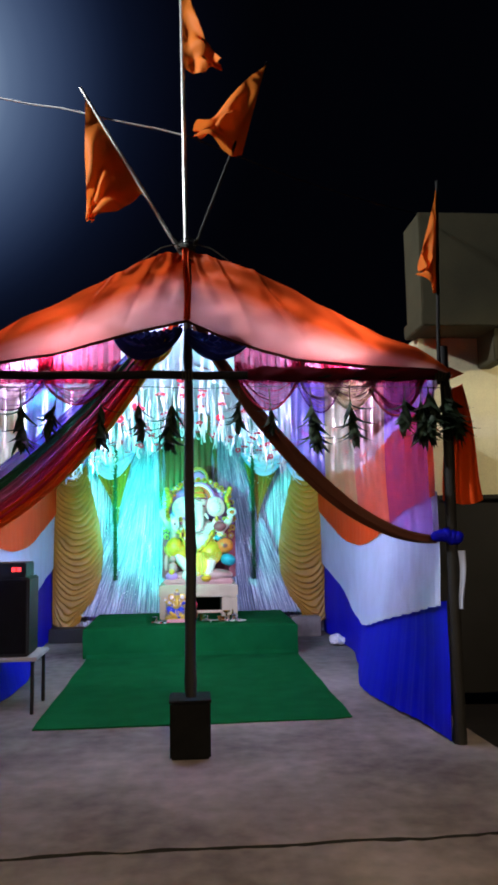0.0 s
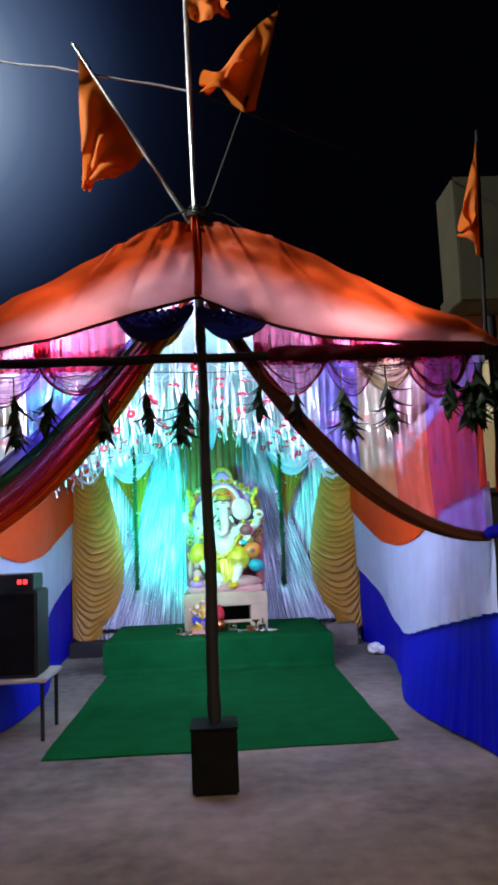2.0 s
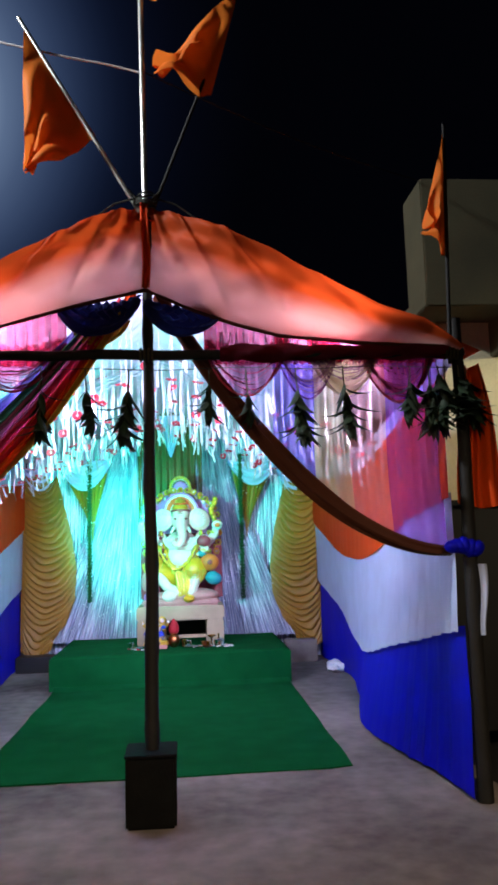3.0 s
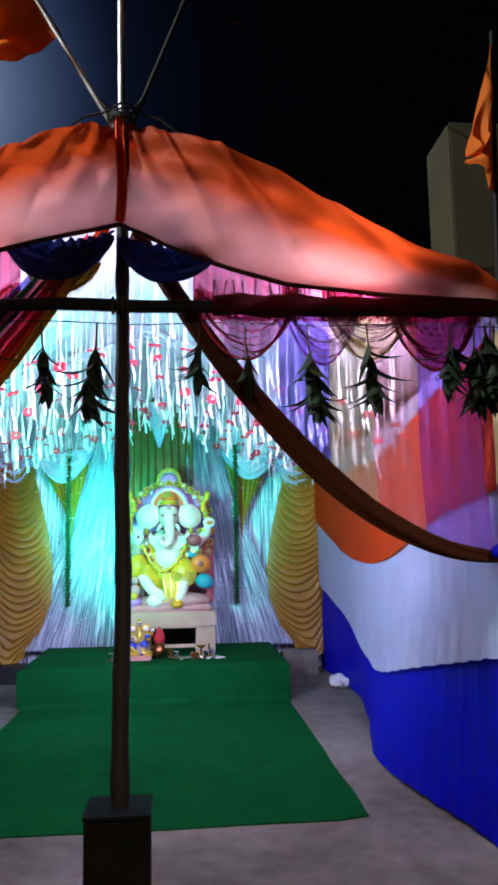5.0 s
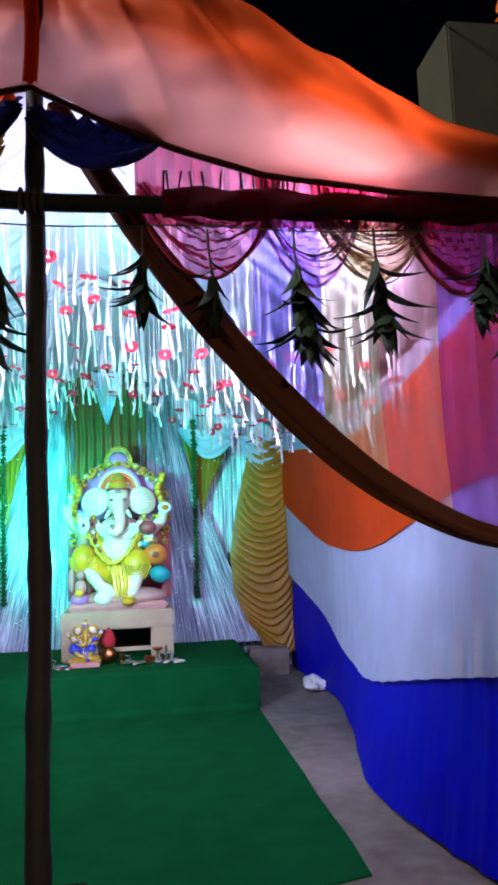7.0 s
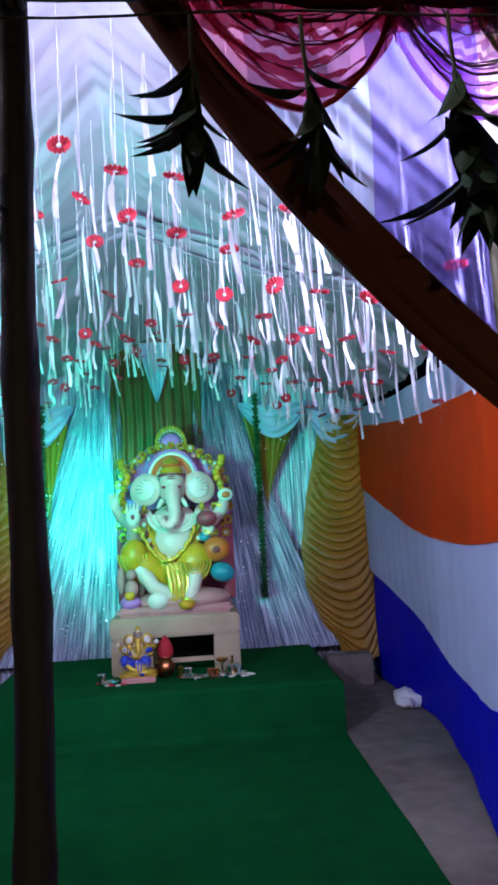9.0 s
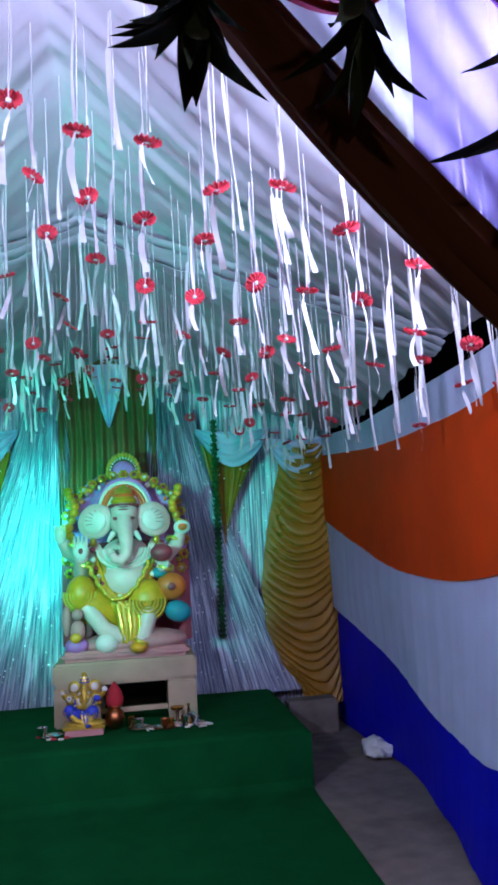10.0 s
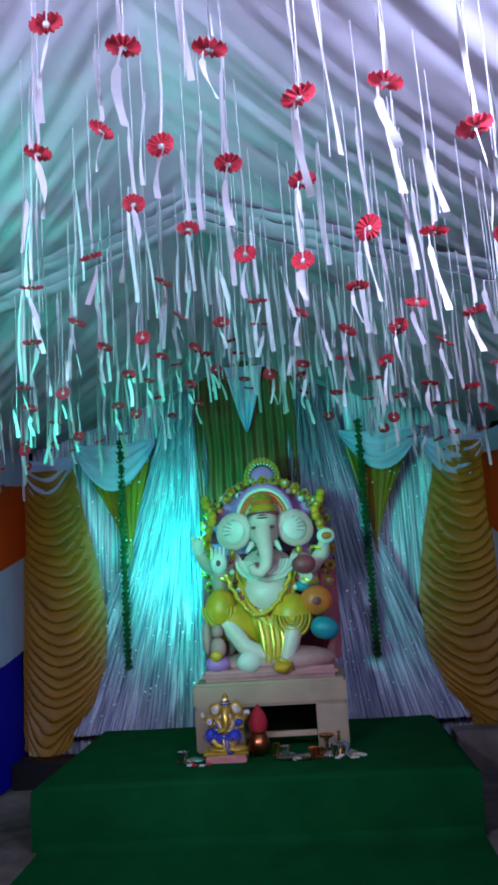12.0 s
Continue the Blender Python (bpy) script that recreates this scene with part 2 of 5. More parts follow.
def tube(points, radius, sides=8, bm=None, caps=True):
    """A round bar along points; radius is a number or one for each point."""
    bm = bm or bmesh.new()
    pts = [Vector(p) for p in points]
    rs = radius if isinstance(radius, (list, tuple)) else [radius] * len(pts)
    rings = []
    a = None
    for i, p in enumerate(pts):
        d = (pts[min(i + 1, len(pts) - 1)] - pts[max(i - 1, 0)]).normalized()
        if a is None:
            a = d.cross(Vector((0, 0, 1)) if abs(d.z) < 0.9 else Vector((0, 1, 0)))
        a = (a - d * a.dot(d)).normalized()
        b = d.cross(a)
        rings.append([bm.verts.new(p + rs[i] * (math.cos(k * 2 * math.pi / sides) * a + math.sin(k * 2 * math.pi / sides) * b)) for k in range(sides)])
    for r0, r1 in zip(rings, rings[1:]):
        for k in range(sides):
            bm.faces.new((r0[k], r0[(k + 1) % sides], r1[(k + 1) % sides], r1[k]))
    if caps:
        bm.faces.new(rings[0][::-1]), bm.faces.new(rings[-1])
    return bm


def box(x0, x1, y0, y1, z0, z1, bevel=0.0, bm=None, segments=2):
    bm = bm or bmesh.new()
    r = bmesh.ops.create_cube(bm, size=1.0, matrix=Matrix.Translation(((x0 + x1) / 2, (y0 + y1) / 2, (z0 + z1) / 2)) @ Matrix.Diagonal((x1 - x0, y1 - y0, z1 - z0, 1)))
    if bevel:
        bmesh.ops.bevel(bm, geom=list({e for v in r["verts"] for e in v.link_edges}), offset=bevel, segments=segments, affect="EDGES")
    return bm


def ball(at, size, bm, slot=0, seg=16, turn=(0, 0, 0)):
    """An ellipsoid; faces take the material slot."""
    size = size if isinstance(size, (list, tuple)) else (size,) * 3
    n0 = len(bm.faces)
    bmesh.ops.create_uvsphere(bm, u_segments=seg, v_segments=max(6, seg * 2 // 3), radius=1.0, matrix=pose(*at, *turn) @ Matrix.Diagonal((*size, 1)))
    bm.faces.ensure_lookup_table()
    for f in bm.faces[n0:]:
        f.material_index = slot
    return bm


def lathe(profile, at, bm=None, sides=20):
    """A turned shape: profile of (radius, height)."""
    x, y, z = at
    return grid(lambda u, v: (x + profile[round(v * (len(profile) - 1))][0] * math.cos(2 * math.pi * u), y + profile[round(v * (len(profile) - 1))][0] * math.sin(2 * math.pi * u), z + profile[round(v * (len(profile) - 1))][1]), sides, len(profile) - 1, bm, True)


def ease(a, b, t):
    t = max(0.0, min(1.0, t))
    return a + (b - a) * t * t * (3 - 2 * t)


def pl(points, x):
    """Straight-line interpolation through (x, y) points."""
    if x <= points[0][0]:
        return points[0][1]
    for (a, p), (b, q) in zip(points, points[1:]):
        if x <= b:
            return p + (q - p) * (x - a) / (b - a)
    return points[-1][1]


def wob(x, y, z=0.0, s=1.0):
    return noise.noise(Vector((x, y, z)) * s)


CX = -0.40            # the tent's middle line
FRONT, BACK = 5.17, 10.24
RIGHT, LEFT = 1.22, -2.02
PLAT = 0.31           # height of the platform


def ridge(y):
    return pl([(5.1, 3.05), (7.7, 2.97), (10.3, 2.92)], y)


def roof_z(x, y):
    """Height of the ceiling cloth."""
    return ridge(y) - pl([(5.1, 0.43), (7.7, 0.37), (10.3, 0.37)], y) * abs(x - CX) - 0.02 * math.sin(3 * abs(x - CX))

# ---- ground ----
def build_ground():
    def f(u, v):
        x, y = -60 + 120 * u, -40 + 120 * v
        return (x, y, -0.16)
    solo("ground", grid(f, 24, 24), SOIL, "dark bare soil ground around the paved lane", "ground", kind="structure")
    def slab(y0, y1, x0, x1, name, label):
        bm = bmesh.new()
        def s(u, v):
            y = y0 + (y1 - y0) * v
            x = x0 + (x1 - x0) * u
            if u == 1:
                x += 0.03 * wob(y, 3, 0, 2.2)
            if v == 1 and y1 < 4.2:
                y += 0.035 * wob(x, 1.7, 0, 2.5) + 0.016 * wob(x, 9, 0, 14)
            if v == 0 and y0 > 3.5:
                y += 0.035 * wob(x, 1.7, 0, 2.5) + 0.026 * wob(x + 0.6, 2, 0, 6)
            return (x, y, 0.0 + 0.004 * wob(x, y, 0, 3))
        grid(s, 150, 40, bm)
        # the slab's rim goes down to the soil
        r = bmesh.ops.extrude_edge_only(bm, edges=[e for e in bm.edges if e.is_boundary])
        for v in [g for g in r["geom"] if isinstance(g, bmesh.types.BMVert)]:
            v.co.z = -0.17
        # the rim's faces take the near-black soil colour, which darkens the crack
        for g in r["geom"]:
            if isinstance(g, bmesh.types.BMFace):
                g.material_index = 1
        solo(name, bm, [CONCRETE, SOIL], label, "pavement", kind="structure")
    slab(-3.0, 3.80, -6.0, 1.6, "pavement", "stained grey concrete lane slab with a cracked edge")
    slab(3.832, 12.0, -6.0, 1.44, "floor", "worn grey concrete slab under the tent")


build_ground()


# ---- cloth walls ----
ORANGE_LOW = [(5.1, 1.54), (5.5, 1.50), (6.0, 1.45), (6.78, 1.24), (7.5, 1.15), (8.5, 1.20), (9.6, 1.44), (10.3, 1.60)]
BLUE_TOP = [(5.1, 0.86), (5.57, 0.77), (6.28, 0.63), (7.1, 0.46), (7.9, 0.48), (8.6, 0.64), (9.5, 0.80), (10.3, 0.92)]
ORANGE_TOP = [(5.1, 2.18), (5.9, 2.07), (6.55, 1.96), (7.2, 1.86), (8.5, 1.88), (9.6, 1.98), (10.3, 2.05)]
WALL_TOP = [(5.1, 2.32), (6.0, 2.20), (7.0, 2.10), (9.0, 2.12), (10.3, 2.22)]


def smooth_pl(points, y):
    return sum(pl(points, y + d) for d in (-0.3, -0.2, -0.1, 0, 0.1, 0.2, 0.3)) / 7


def side_wall(name, sign, label):
    root = thing(name, ((RIGHT if sign > 0 else LEFT), 7.4, 0), label, "wall", kind="structure")
    def edge_x(y, z):
        top = pl([(5.1, 0.0), (10.2, 0.10)], y)
        belly = -0.24 * math.exp(-((y - 6.7) / 0.95) ** 2) + 0.07 * math.exp(-((y - 8.85) / 0.6) ** 2)
        k = 1 - min(1, z / 1.6)
        d = top + belly * k * k
        return (RIGHT + d) if sign > 0 else (LEFT - 0.8 * top + (0.22 * math.exp(-((y - 7.4) / 1.2) ** 2)) * k * k)
    def band(pname, low, high, m, tag, pleat, off):
        def f(u, v):
            y = 5.16 + (10.22 - 5.16) * u
            a, b = low(y), high(y)
            z = a + (b - a) * v + (0.003 * math.sin(y * 34) if pleat > 0.004 else 0.0) * (1 - v)
            w = pleat * (0.35 + 0.65 * (1 - v)) * (math.sin(y * 34 + 2.2 * wob(y, z, 0, 1.5)) + 0.6 * math.sin(y * 71 + 3 * wob(y, 5, 0, 2)))
            gather = 3.2 * math.exp(-((y - 5.85) / 0.42) ** 2)
            return (edge_x(y, z) - sign * (off + w * (0.5 + 1.2 * gather) + 0.012 * wob(y, z, 2, 2.3)), y, z)
        part(pname, grid(f, 220, 14), m, root, tag)
    ol, bt, ot = (lambda y: smooth_pl(ORANGE_LOW, y)), (lambda y: smooth_pl(BLUE_TOP, y)), (lambda y: smooth_pl(ORANGE_TOP, y))
    hem = lambda y: 0.015 + 0.02 * max(0, wob(y, 4, 0, 2.0))
    band("blue_band", hem, lambda y: bt(y) + 0.03, BLUECLOTH, "royal blue cloth band", 0.0015, 0.0)
    band("white_band", bt, lambda y: ol(y) + 0.03, WHITECLOTH, "white gathered cloth band", 0.0045, 0.038)
    band("orange_band", ol, lambda y: ot(y) + 0.03, ORANGE, "saffron orange cloth band", 0.003, 0.052)
    band("upper_band", ot, lambda y: smooth_pl(WALL_TOP, y) + (0.0 if sign > 0 else 0.14), WHITECLOTH, "white cloth band", 0.005, 0.034)
    return root


side_wall("wall_east", 1, "tent side wall of scalloped orange, white and blue cloth")
side_wall("wall_west", -1, "tent side wall of scalloped orange, white and blue cloth")


def back_wall():
    def f(u, v):
        x, z = LEFT - 0.05 + (RIGHT + 0.22 - LEFT) * u, 2.95 * v
        return (x, BACK + 0.10 + 0.008 * math.sin(x * 40), min(z, roof_z(x, 10.2) + 0.06))
    solo("wall_north", grid(f, 120, 10), WHITECLOTH, "white cloth wall closing the tent behind the curtains", "wall", kind="structure")


back_wall()


def ceiling():
    """Pleated white cloth, slung in two lengths with a gathered band between them."""
    bm = bmesh.new()
    def length(y0, y1, drop):
        def f(u, v):
            x = LEFT + (RIGHT + 0.12 - LEFT) * u
            y = y0 + (y1 - y0) * v
            a = abs(x - CX)
            sag = -drop * math.sin(math.pi * v) * (0.4 + 0.6 * min(1, a / 1.2))
            skew = y - 0.85 * a
            pleat = 0.0032 * math.sin(skew * 46 + 2.5 * wob(x, y, 1, 1.4)) + 0.016 * wob((x + 0.7 * y) * 0.35, skew * 4.6, 3, 1.6) + 0.010 * wob(x * 1.2, skew * 11, 8, 1.5)
            return (x, y, roof_z(x, y) + sag + pleat * (0.5 + min(1.0, a)))
        grid(f, 130, 150, bm)
    length(FRONT + 0.06, 7.70, 0.07)
    length(7.72, BACK + 0.12, 0.10)
    def band(k):
        def f(u, v):
            x = LEFT + 0.05 + (RIGHT + 0.05 - LEFT) * u
            t = 2 * math.pi * v
            y = 7.68 + 0.05 * (k - 1)
            z = roof_z(x, 7.7) - 0.03 - 0.020 * k + 0.020 * wob(x, k * 0.35, 0, 2.5)
            return (x, y + 0.050 * math.cos(t), z + 0.008 * math.sin(t) + 0.010 * wob(x * 3, k, t, 1.5) + 0.004 * math.sin(x * 60 + k))
        grid(f, 70, 8, bm)
    for k in range(4):
        band(k)
    solo("ceiling", bm, CEILING, "pleated white cloth ceiling slung under a gabled frame", "ceiling", kind="structure")
    # outer cover of the roof
    def g(u, v):
        x, y = LEFT - 0.05 + (RIGHT + 0.22 - LEFT) * u, FRONT - 0.03 + (BACK + 0.25 - FRONT) * v
        return (x, y, roof_z(x, y) + 0.02 + 0.07 * min(1, 3 * v))
    solo("roof", grid(g, 40, 20), ORANGE, "saffron cloth cover over the gabled tent roof", "roof", kind="structure")


ceiling()


# ---- frame of the tent ----
def frame_bars():
    post = thing("center_post", (CX, FRONT, 0), "dark bamboo front post standing in a black tin", "post")
    pts = [(CX + 0.012 * wob(0, z, 0, 1.3) + 0.006, FRONT + 0.01 * wob(3, z, 0, 1.0), z) for z in [0.03 + 0.08 * i for i in range(39)]]
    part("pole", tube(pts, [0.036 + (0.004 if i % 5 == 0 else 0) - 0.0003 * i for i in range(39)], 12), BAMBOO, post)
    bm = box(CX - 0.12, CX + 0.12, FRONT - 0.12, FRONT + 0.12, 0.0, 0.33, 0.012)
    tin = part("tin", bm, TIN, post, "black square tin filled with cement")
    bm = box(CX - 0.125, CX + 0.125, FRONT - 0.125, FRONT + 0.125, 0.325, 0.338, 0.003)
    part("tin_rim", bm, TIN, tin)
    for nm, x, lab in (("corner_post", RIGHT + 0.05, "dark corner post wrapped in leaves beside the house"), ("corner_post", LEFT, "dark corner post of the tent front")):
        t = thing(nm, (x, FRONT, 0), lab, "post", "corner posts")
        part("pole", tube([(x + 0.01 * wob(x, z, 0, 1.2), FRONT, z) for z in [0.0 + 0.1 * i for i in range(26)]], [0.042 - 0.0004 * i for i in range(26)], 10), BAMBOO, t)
    bar = tube([(LEFT - 0.12 + (RIGHT - LEFT + 0.19) * i / 30, FRONT - 0.035 + 0.006 * wob(i, 0, 0, 0.3), 2.305 + 0.010 * wob(i, 7, 0, 0.35)) for i in range(31)], 0.027, 10)
    cb = thing("cross_bar", (CX, FRONT - 0.035, 2.3), "dark bamboo cross bar tied along the tent front", "bar")
    part("bamboo", bar, BAMBOO, cb)
    def wrap(u, v):
        x, a = -0.02 + 1.22 * u, 2 * math.pi * v
        r = 0.034 + 0.006 * math.sin(3 * a + 26 * x) + 0.010 * max(0.0, wob(x * 5, a, 3))
        return (x, FRONT - 0.035 + r * math.cos(a), 2.312 + r * (1.15 + 0.4 * wob(x * 2, 5)) * math.sin(a))
    part("cloth_wrap", grid(wrap, 110, 14), cloth_mat("wrap_cloth", (0.10, 0.008, 0.020), (0.40, 0.02, 0.06), 0.5), cb, "dark red cloth wound round the bar")
    for x in (LEFT, CX, RIGHT):
        bt = bmesh.new()
        for k in range(4):
            tube([(x - 0.03 + 0.02 * k, FRONT - 0.035 + 0.034 * math.cos(t * math.pi / 6), 2.305 + 0.034 * math.sin(t * math.pi / 6)) for t in range(13)], 0.006, 5, bt, False)
        part("rope_tie", bt, STEM, cb, "brown rope tie")
    for s, x in ((1, RIGHT), (-1, LEFT)):
        solo("rafter", tube([(CX, FRONT + 0.04, 3.08), (x, FRONT + 0.04, 2.36)], 0.024, 8), BAMBOO, "dark bamboo rafter behind the front cloth", "rafter", "rafters")
    solo("ridge_pole", tube([(CX, FRONT + 0.05, 3.10), (CX, BACK + 0.1, 3.00)], 0.022, 8), BAMBOO, "dark bamboo ridge pole of the tent", "pole")
    # rope lashing where the poles meet
    bm = bmesh.new()
    for k in range(5):
        a = [(CX + 0.055 * math.cos(t / 12 * 2 * math.pi), FRONT + 0.055 * math.sin(t / 12 * 2 * math.pi), 3.13 + 0.014 * k + 0.01 * math.sin(t + k)) for t in range(13)]
        tube(a, 0.005, 6, bm)
    for s in (-1, 1):
        tube([(CX + s * 0.04, FRONT - 0.03, 3.17), (CX + s * 0.16, FRONT - 0.03, 3.135), (CX + s * 0.27, FRONT - 0.02, 3.06)], 0.005, 6, bm)
        tube([(CX + s * 0.03, FRONT - 0.03, 3.15), (CX + s * 0.09, FRONT - 0.05, 3.21)], 0.006, 6, bm)
    solo("rope_lashing", bm, ROPE, "dark old rope lashing the poles at the tent's peak", "rope")


frame_bars()


# ---- front cloth ----
TOP_EDGE = [(-2.10, 2.28), (-1.51, 2.53), (-0.92, 2.84), (-0.58, 3.07), (CX, 3.15), (-0.22, 3.05), (0.20, 2.82), (0.57, 2.64), (0.84, 2.51), (1.15, 2.38), (1.26, 2.32)]
LOW_EDGE = [(-2.10, 2.28), (-1.56, 2.385), (-1.22, 2.44), (-0.76, 2.57), (CX, 2.655), (-0.15, 2.54), (0.05, 2.47), (0.29, 2.405), (0.74, 2.36), (1.18, 2.345), (1.26, 2.31)]


def valance():
    root = thing("front_valance", (CX, FRONT - 0.03, 2.3), "saffron and pink cloth gable valance glowing from within", "valance")
    def half(x0, x1, name):
        def f(u, v):
            x = x0 + (x1 - x0) * u
            lo, hi = pl(LOW_EDGE, x), pl(TOP_EDGE, x)
            z = lo + (hi - lo) * v
            d = abs(x - CX)
            billow = 0.10 * math.sin(math.pi * v) * min(1, d * 1.5)
            crease = 0.008 * math.sin(14 * (x - CX) + 9 * z) * v + 0.022 * wob(x * 1.4, z * 3, 4, 1.6) + 0.010 * wob(x * 3, z * 7, 9, 2.0) + 0.016 * v * math.sin(30 * math.atan2(d, 3.45 - z) + 4 * wob(x, z, 5, 1.5)) + 0.008 * math.sin(22 * (z - 0.3 * d) + 5 * wob(x, z, 2, 2)) + 0.020 * max(0.0, v - 0.45) * math.sin(58 * (z + 0.5 * d) + 4 * wob(x * 0.6, z * 2, 7, 1.5))
            # sharp creases pulled from the peak and along the cloth
            turn = math.atan2(d, 3.45 - z)
            for at, deep in ((0.42, 0.016), (0.66, 0.026), (0.86, 0.020), (1.00, 0.028), (1.09, 0.018)):
                crease -= deep * v * math.exp(-((turn - at - 0.03 * wob(d * 2, at * 9)) / 0.016) ** 2)
            return (x, FRONT - 0.045 + 0.07 * v * max(0, 1 - 3 * d) - 0.19 * v * min(1, 2.2 * d) * min(1, max(0, 1.75 - d) * 3) - billow * 0.4 + crease, z)
        bm = grid(f, 150, 48)
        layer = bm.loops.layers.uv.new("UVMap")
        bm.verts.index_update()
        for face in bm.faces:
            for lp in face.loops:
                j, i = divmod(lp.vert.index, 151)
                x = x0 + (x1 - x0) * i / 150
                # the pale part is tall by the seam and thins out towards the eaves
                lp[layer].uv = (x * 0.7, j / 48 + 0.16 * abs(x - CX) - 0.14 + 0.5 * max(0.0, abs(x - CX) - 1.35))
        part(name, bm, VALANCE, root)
    half(-2.10, CX - 0.004, "cloth")
    half(CX + 0.004, 1.26, "cloth")
    bm = grid(lambda u, v: (CX - 0.022 + 0.044 * u + 0.006 * math.sin(v * 5), FRONT - 0.066 + 0.04 * v - 0.01 * math.sin(u * 9), 2.655 + 0.49 * v), 6, 10)
    part("seam", bm, ORANGE, root, "red-orange seam strip")
    # rolled hem
    for x0, x1 in ((-2.1, CX), (CX, 1.26)):
        pts = [(x0 + (x1 - x0) * i / 24, FRONT - 0.05, pl(LOW_EDGE, x0 + (x1 - x0) * i / 24) - 0.004) for i in range(25)]
        part("hem", tube(pts, 0.010, 6), SASH, root)


valance()

HEADING = cloth_mat("wine_heading", (0.20, 0.012, 0.045), (0.60, 0.035, 0.14), 0.5, 0.28, 0.7)
ROSECLOTH = cloth_mat("rose_cloth", (0.42, 0.09, 0.20), (0.55, 0.14, 0.26), 0.45, 0, 0.6)
NAVY = cloth_mat("navy_cloth", (0.020, 0.028, 0.13), None, 0.3, 0, 0.5)
bunch_cols = [("navy_swag", NAVY, "navy blue gathered cloth under the tent's peak", -0.86, -0.44, 2.60, 0.16), ("navy_swag", NAVY, "navy blue gathered cloth under the tent's peak", -0.40, 0.02, 2.58, 0.14)]
YELLOW = cloth_mat("yellow_cloth", (0.62, 0.36, 0.03), None, 0.4, 0, 0.6)
MAGENTA = cloth_mat("magenta_sheer", (0.40, 0.045, 0.12), None, 0.55, 0.62, 0.6)
WINE = cloth_mat("wine_cord", (0.22, 0.018, 0.06), None, 0.4, 0, 0.7)
DUSK = cloth_mat("dusky_cord", (0.24, 0.13, 0.18), None, 0.4, 0, 0.7)
LILAC = cloth_mat("lilac_sheer", (0.34, 0.20, 0.34), None, 0.5, 0.72, 0.6)
PURPLE = cloth_mat("purple_sheer", (0.22, 0.15, 0.66), None, 0.5, 0.42, 0.6)
BEIGE = cloth_mat("beige_sheer", (0.70, 0.60, 0.36), None, 0.5, 0.36, 0.6)
PINK = cloth_mat("pink_sheer", (0.86, 0.40, 0.38), None, 0.5, 0.52, 0.6)
VIOLET = cloth_mat("violet_sheer", (0.38, 0.10, 0.52), None, 0.5, 0.48, 0.6)
WHITESHEER = cloth_mat("white_sheer", (0.55, 0.60, 0.80), None, 0.5, 0.55, 0.6)
INDIGO = cloth_mat("indigo_cloth", (0.14, 0.09, 0.48), None, 0.5, 0.2, 0.6)
GREEN = cloth_mat("green_cloth", (0.03, 0.12, 0.05), None, 0.45, 0, 0.6)
RED = cloth_mat("red_satin", (0.60, 0.04, 0.08), None, 0.5, 0, 0.5)


def swag(name, x0, x1, top, depth, m, label, y=FRONT + 0.045, slant=0.0, n=9):
    """Gathered half-moon of cloth, its folds sagging between two ends, with a corded hem."""
    root = thing(name, ((x0 + x1) / 2, y, top), label, "drape", "front swags")
    def f(u, v):
        s = 1 - (2 * u - 1) ** 2
        fold = (0.35 + 0.65 * v) * math.sin(v * n * math.pi * 2 + 0.9 * wob(u * 2, x0, top, 2)) + 0.9 * (1 - v) * math.sin(u * 56 + 2 * wob(u * 3, v, x0))
        return (x0 + (x1 - x0) * (u + 0.04 * math.sin(v * 17)), y - 0.022 * s * fold - 0.05 * s * v, top + slant * u - (0.05 + depth * v) * s ** 0.8 - 0.05 * v * (1 - s) + 0.005 * fold)
    part("cloth", grid(f, 28, 60), m, root)
    if top < 2.53:
        head = lambda u, v: (x0 - 0.02 + (x1 - x0 + 0.04) * u, y + 0.012 * math.sin(u * 50) - 0.01 * v, 2.27 + (pl(LOW_EDGE, x0 - 0.02 + (x1 - x0 + 0.04) * u) + 0.05 - 2.27) * v)
        part("heading", grid(head, 40, 6), HEADING, root, "dark gathered heading cloth")
    part("hem_cord", tube([f(i / 20, 1.0) for i in range(21)], 0.006, 6), REDCLOTH if m in (MAGENTA, RED) else m, root)
    if top < 2.53:
        # loose strings of the net, looped from end to end, and drawn threads below the heading
        bm = bmesh.new()
        r = random.Random(int(1000 * (x1 + 5)))
        for k in range(9):
            v = 0.15 + 0.85 * r.random()
            dip = r.uniform(-0.02, 0.04)
            tube([(p[0], y - 0.03 - 0.02 * math.sin(math.pi * i / 14), p[2] - dip * math.sin(math.pi * i / 14)) for i, p in ((i, f(0.02 + 0.96 * i / 14, v)) for i in range(15))], r.uniform(0.0012, 0.0032), 5, bm)
        for k in range(12):
            u = r.uniform(0.06, 0.94)
            a = f(u, 0.0)
            tube([(a[0], y - 0.025, top + 0.02), (a[0] + r.uniform(-0.02, 0.02), y - 0.03, top - 0.06), (a[0] + r.uniform(-0.03, 0.03), y - 0.03, top - r.uniform(0.10, 0.05 + 0.6 * depth))], [0.004, 0.003, 0.001], 5, bm)
        tagged(part("net_fringe", bm, WINE if m is MAGENTA else DUSK, root), "loose dark net strings", kind="stuff")
    return root


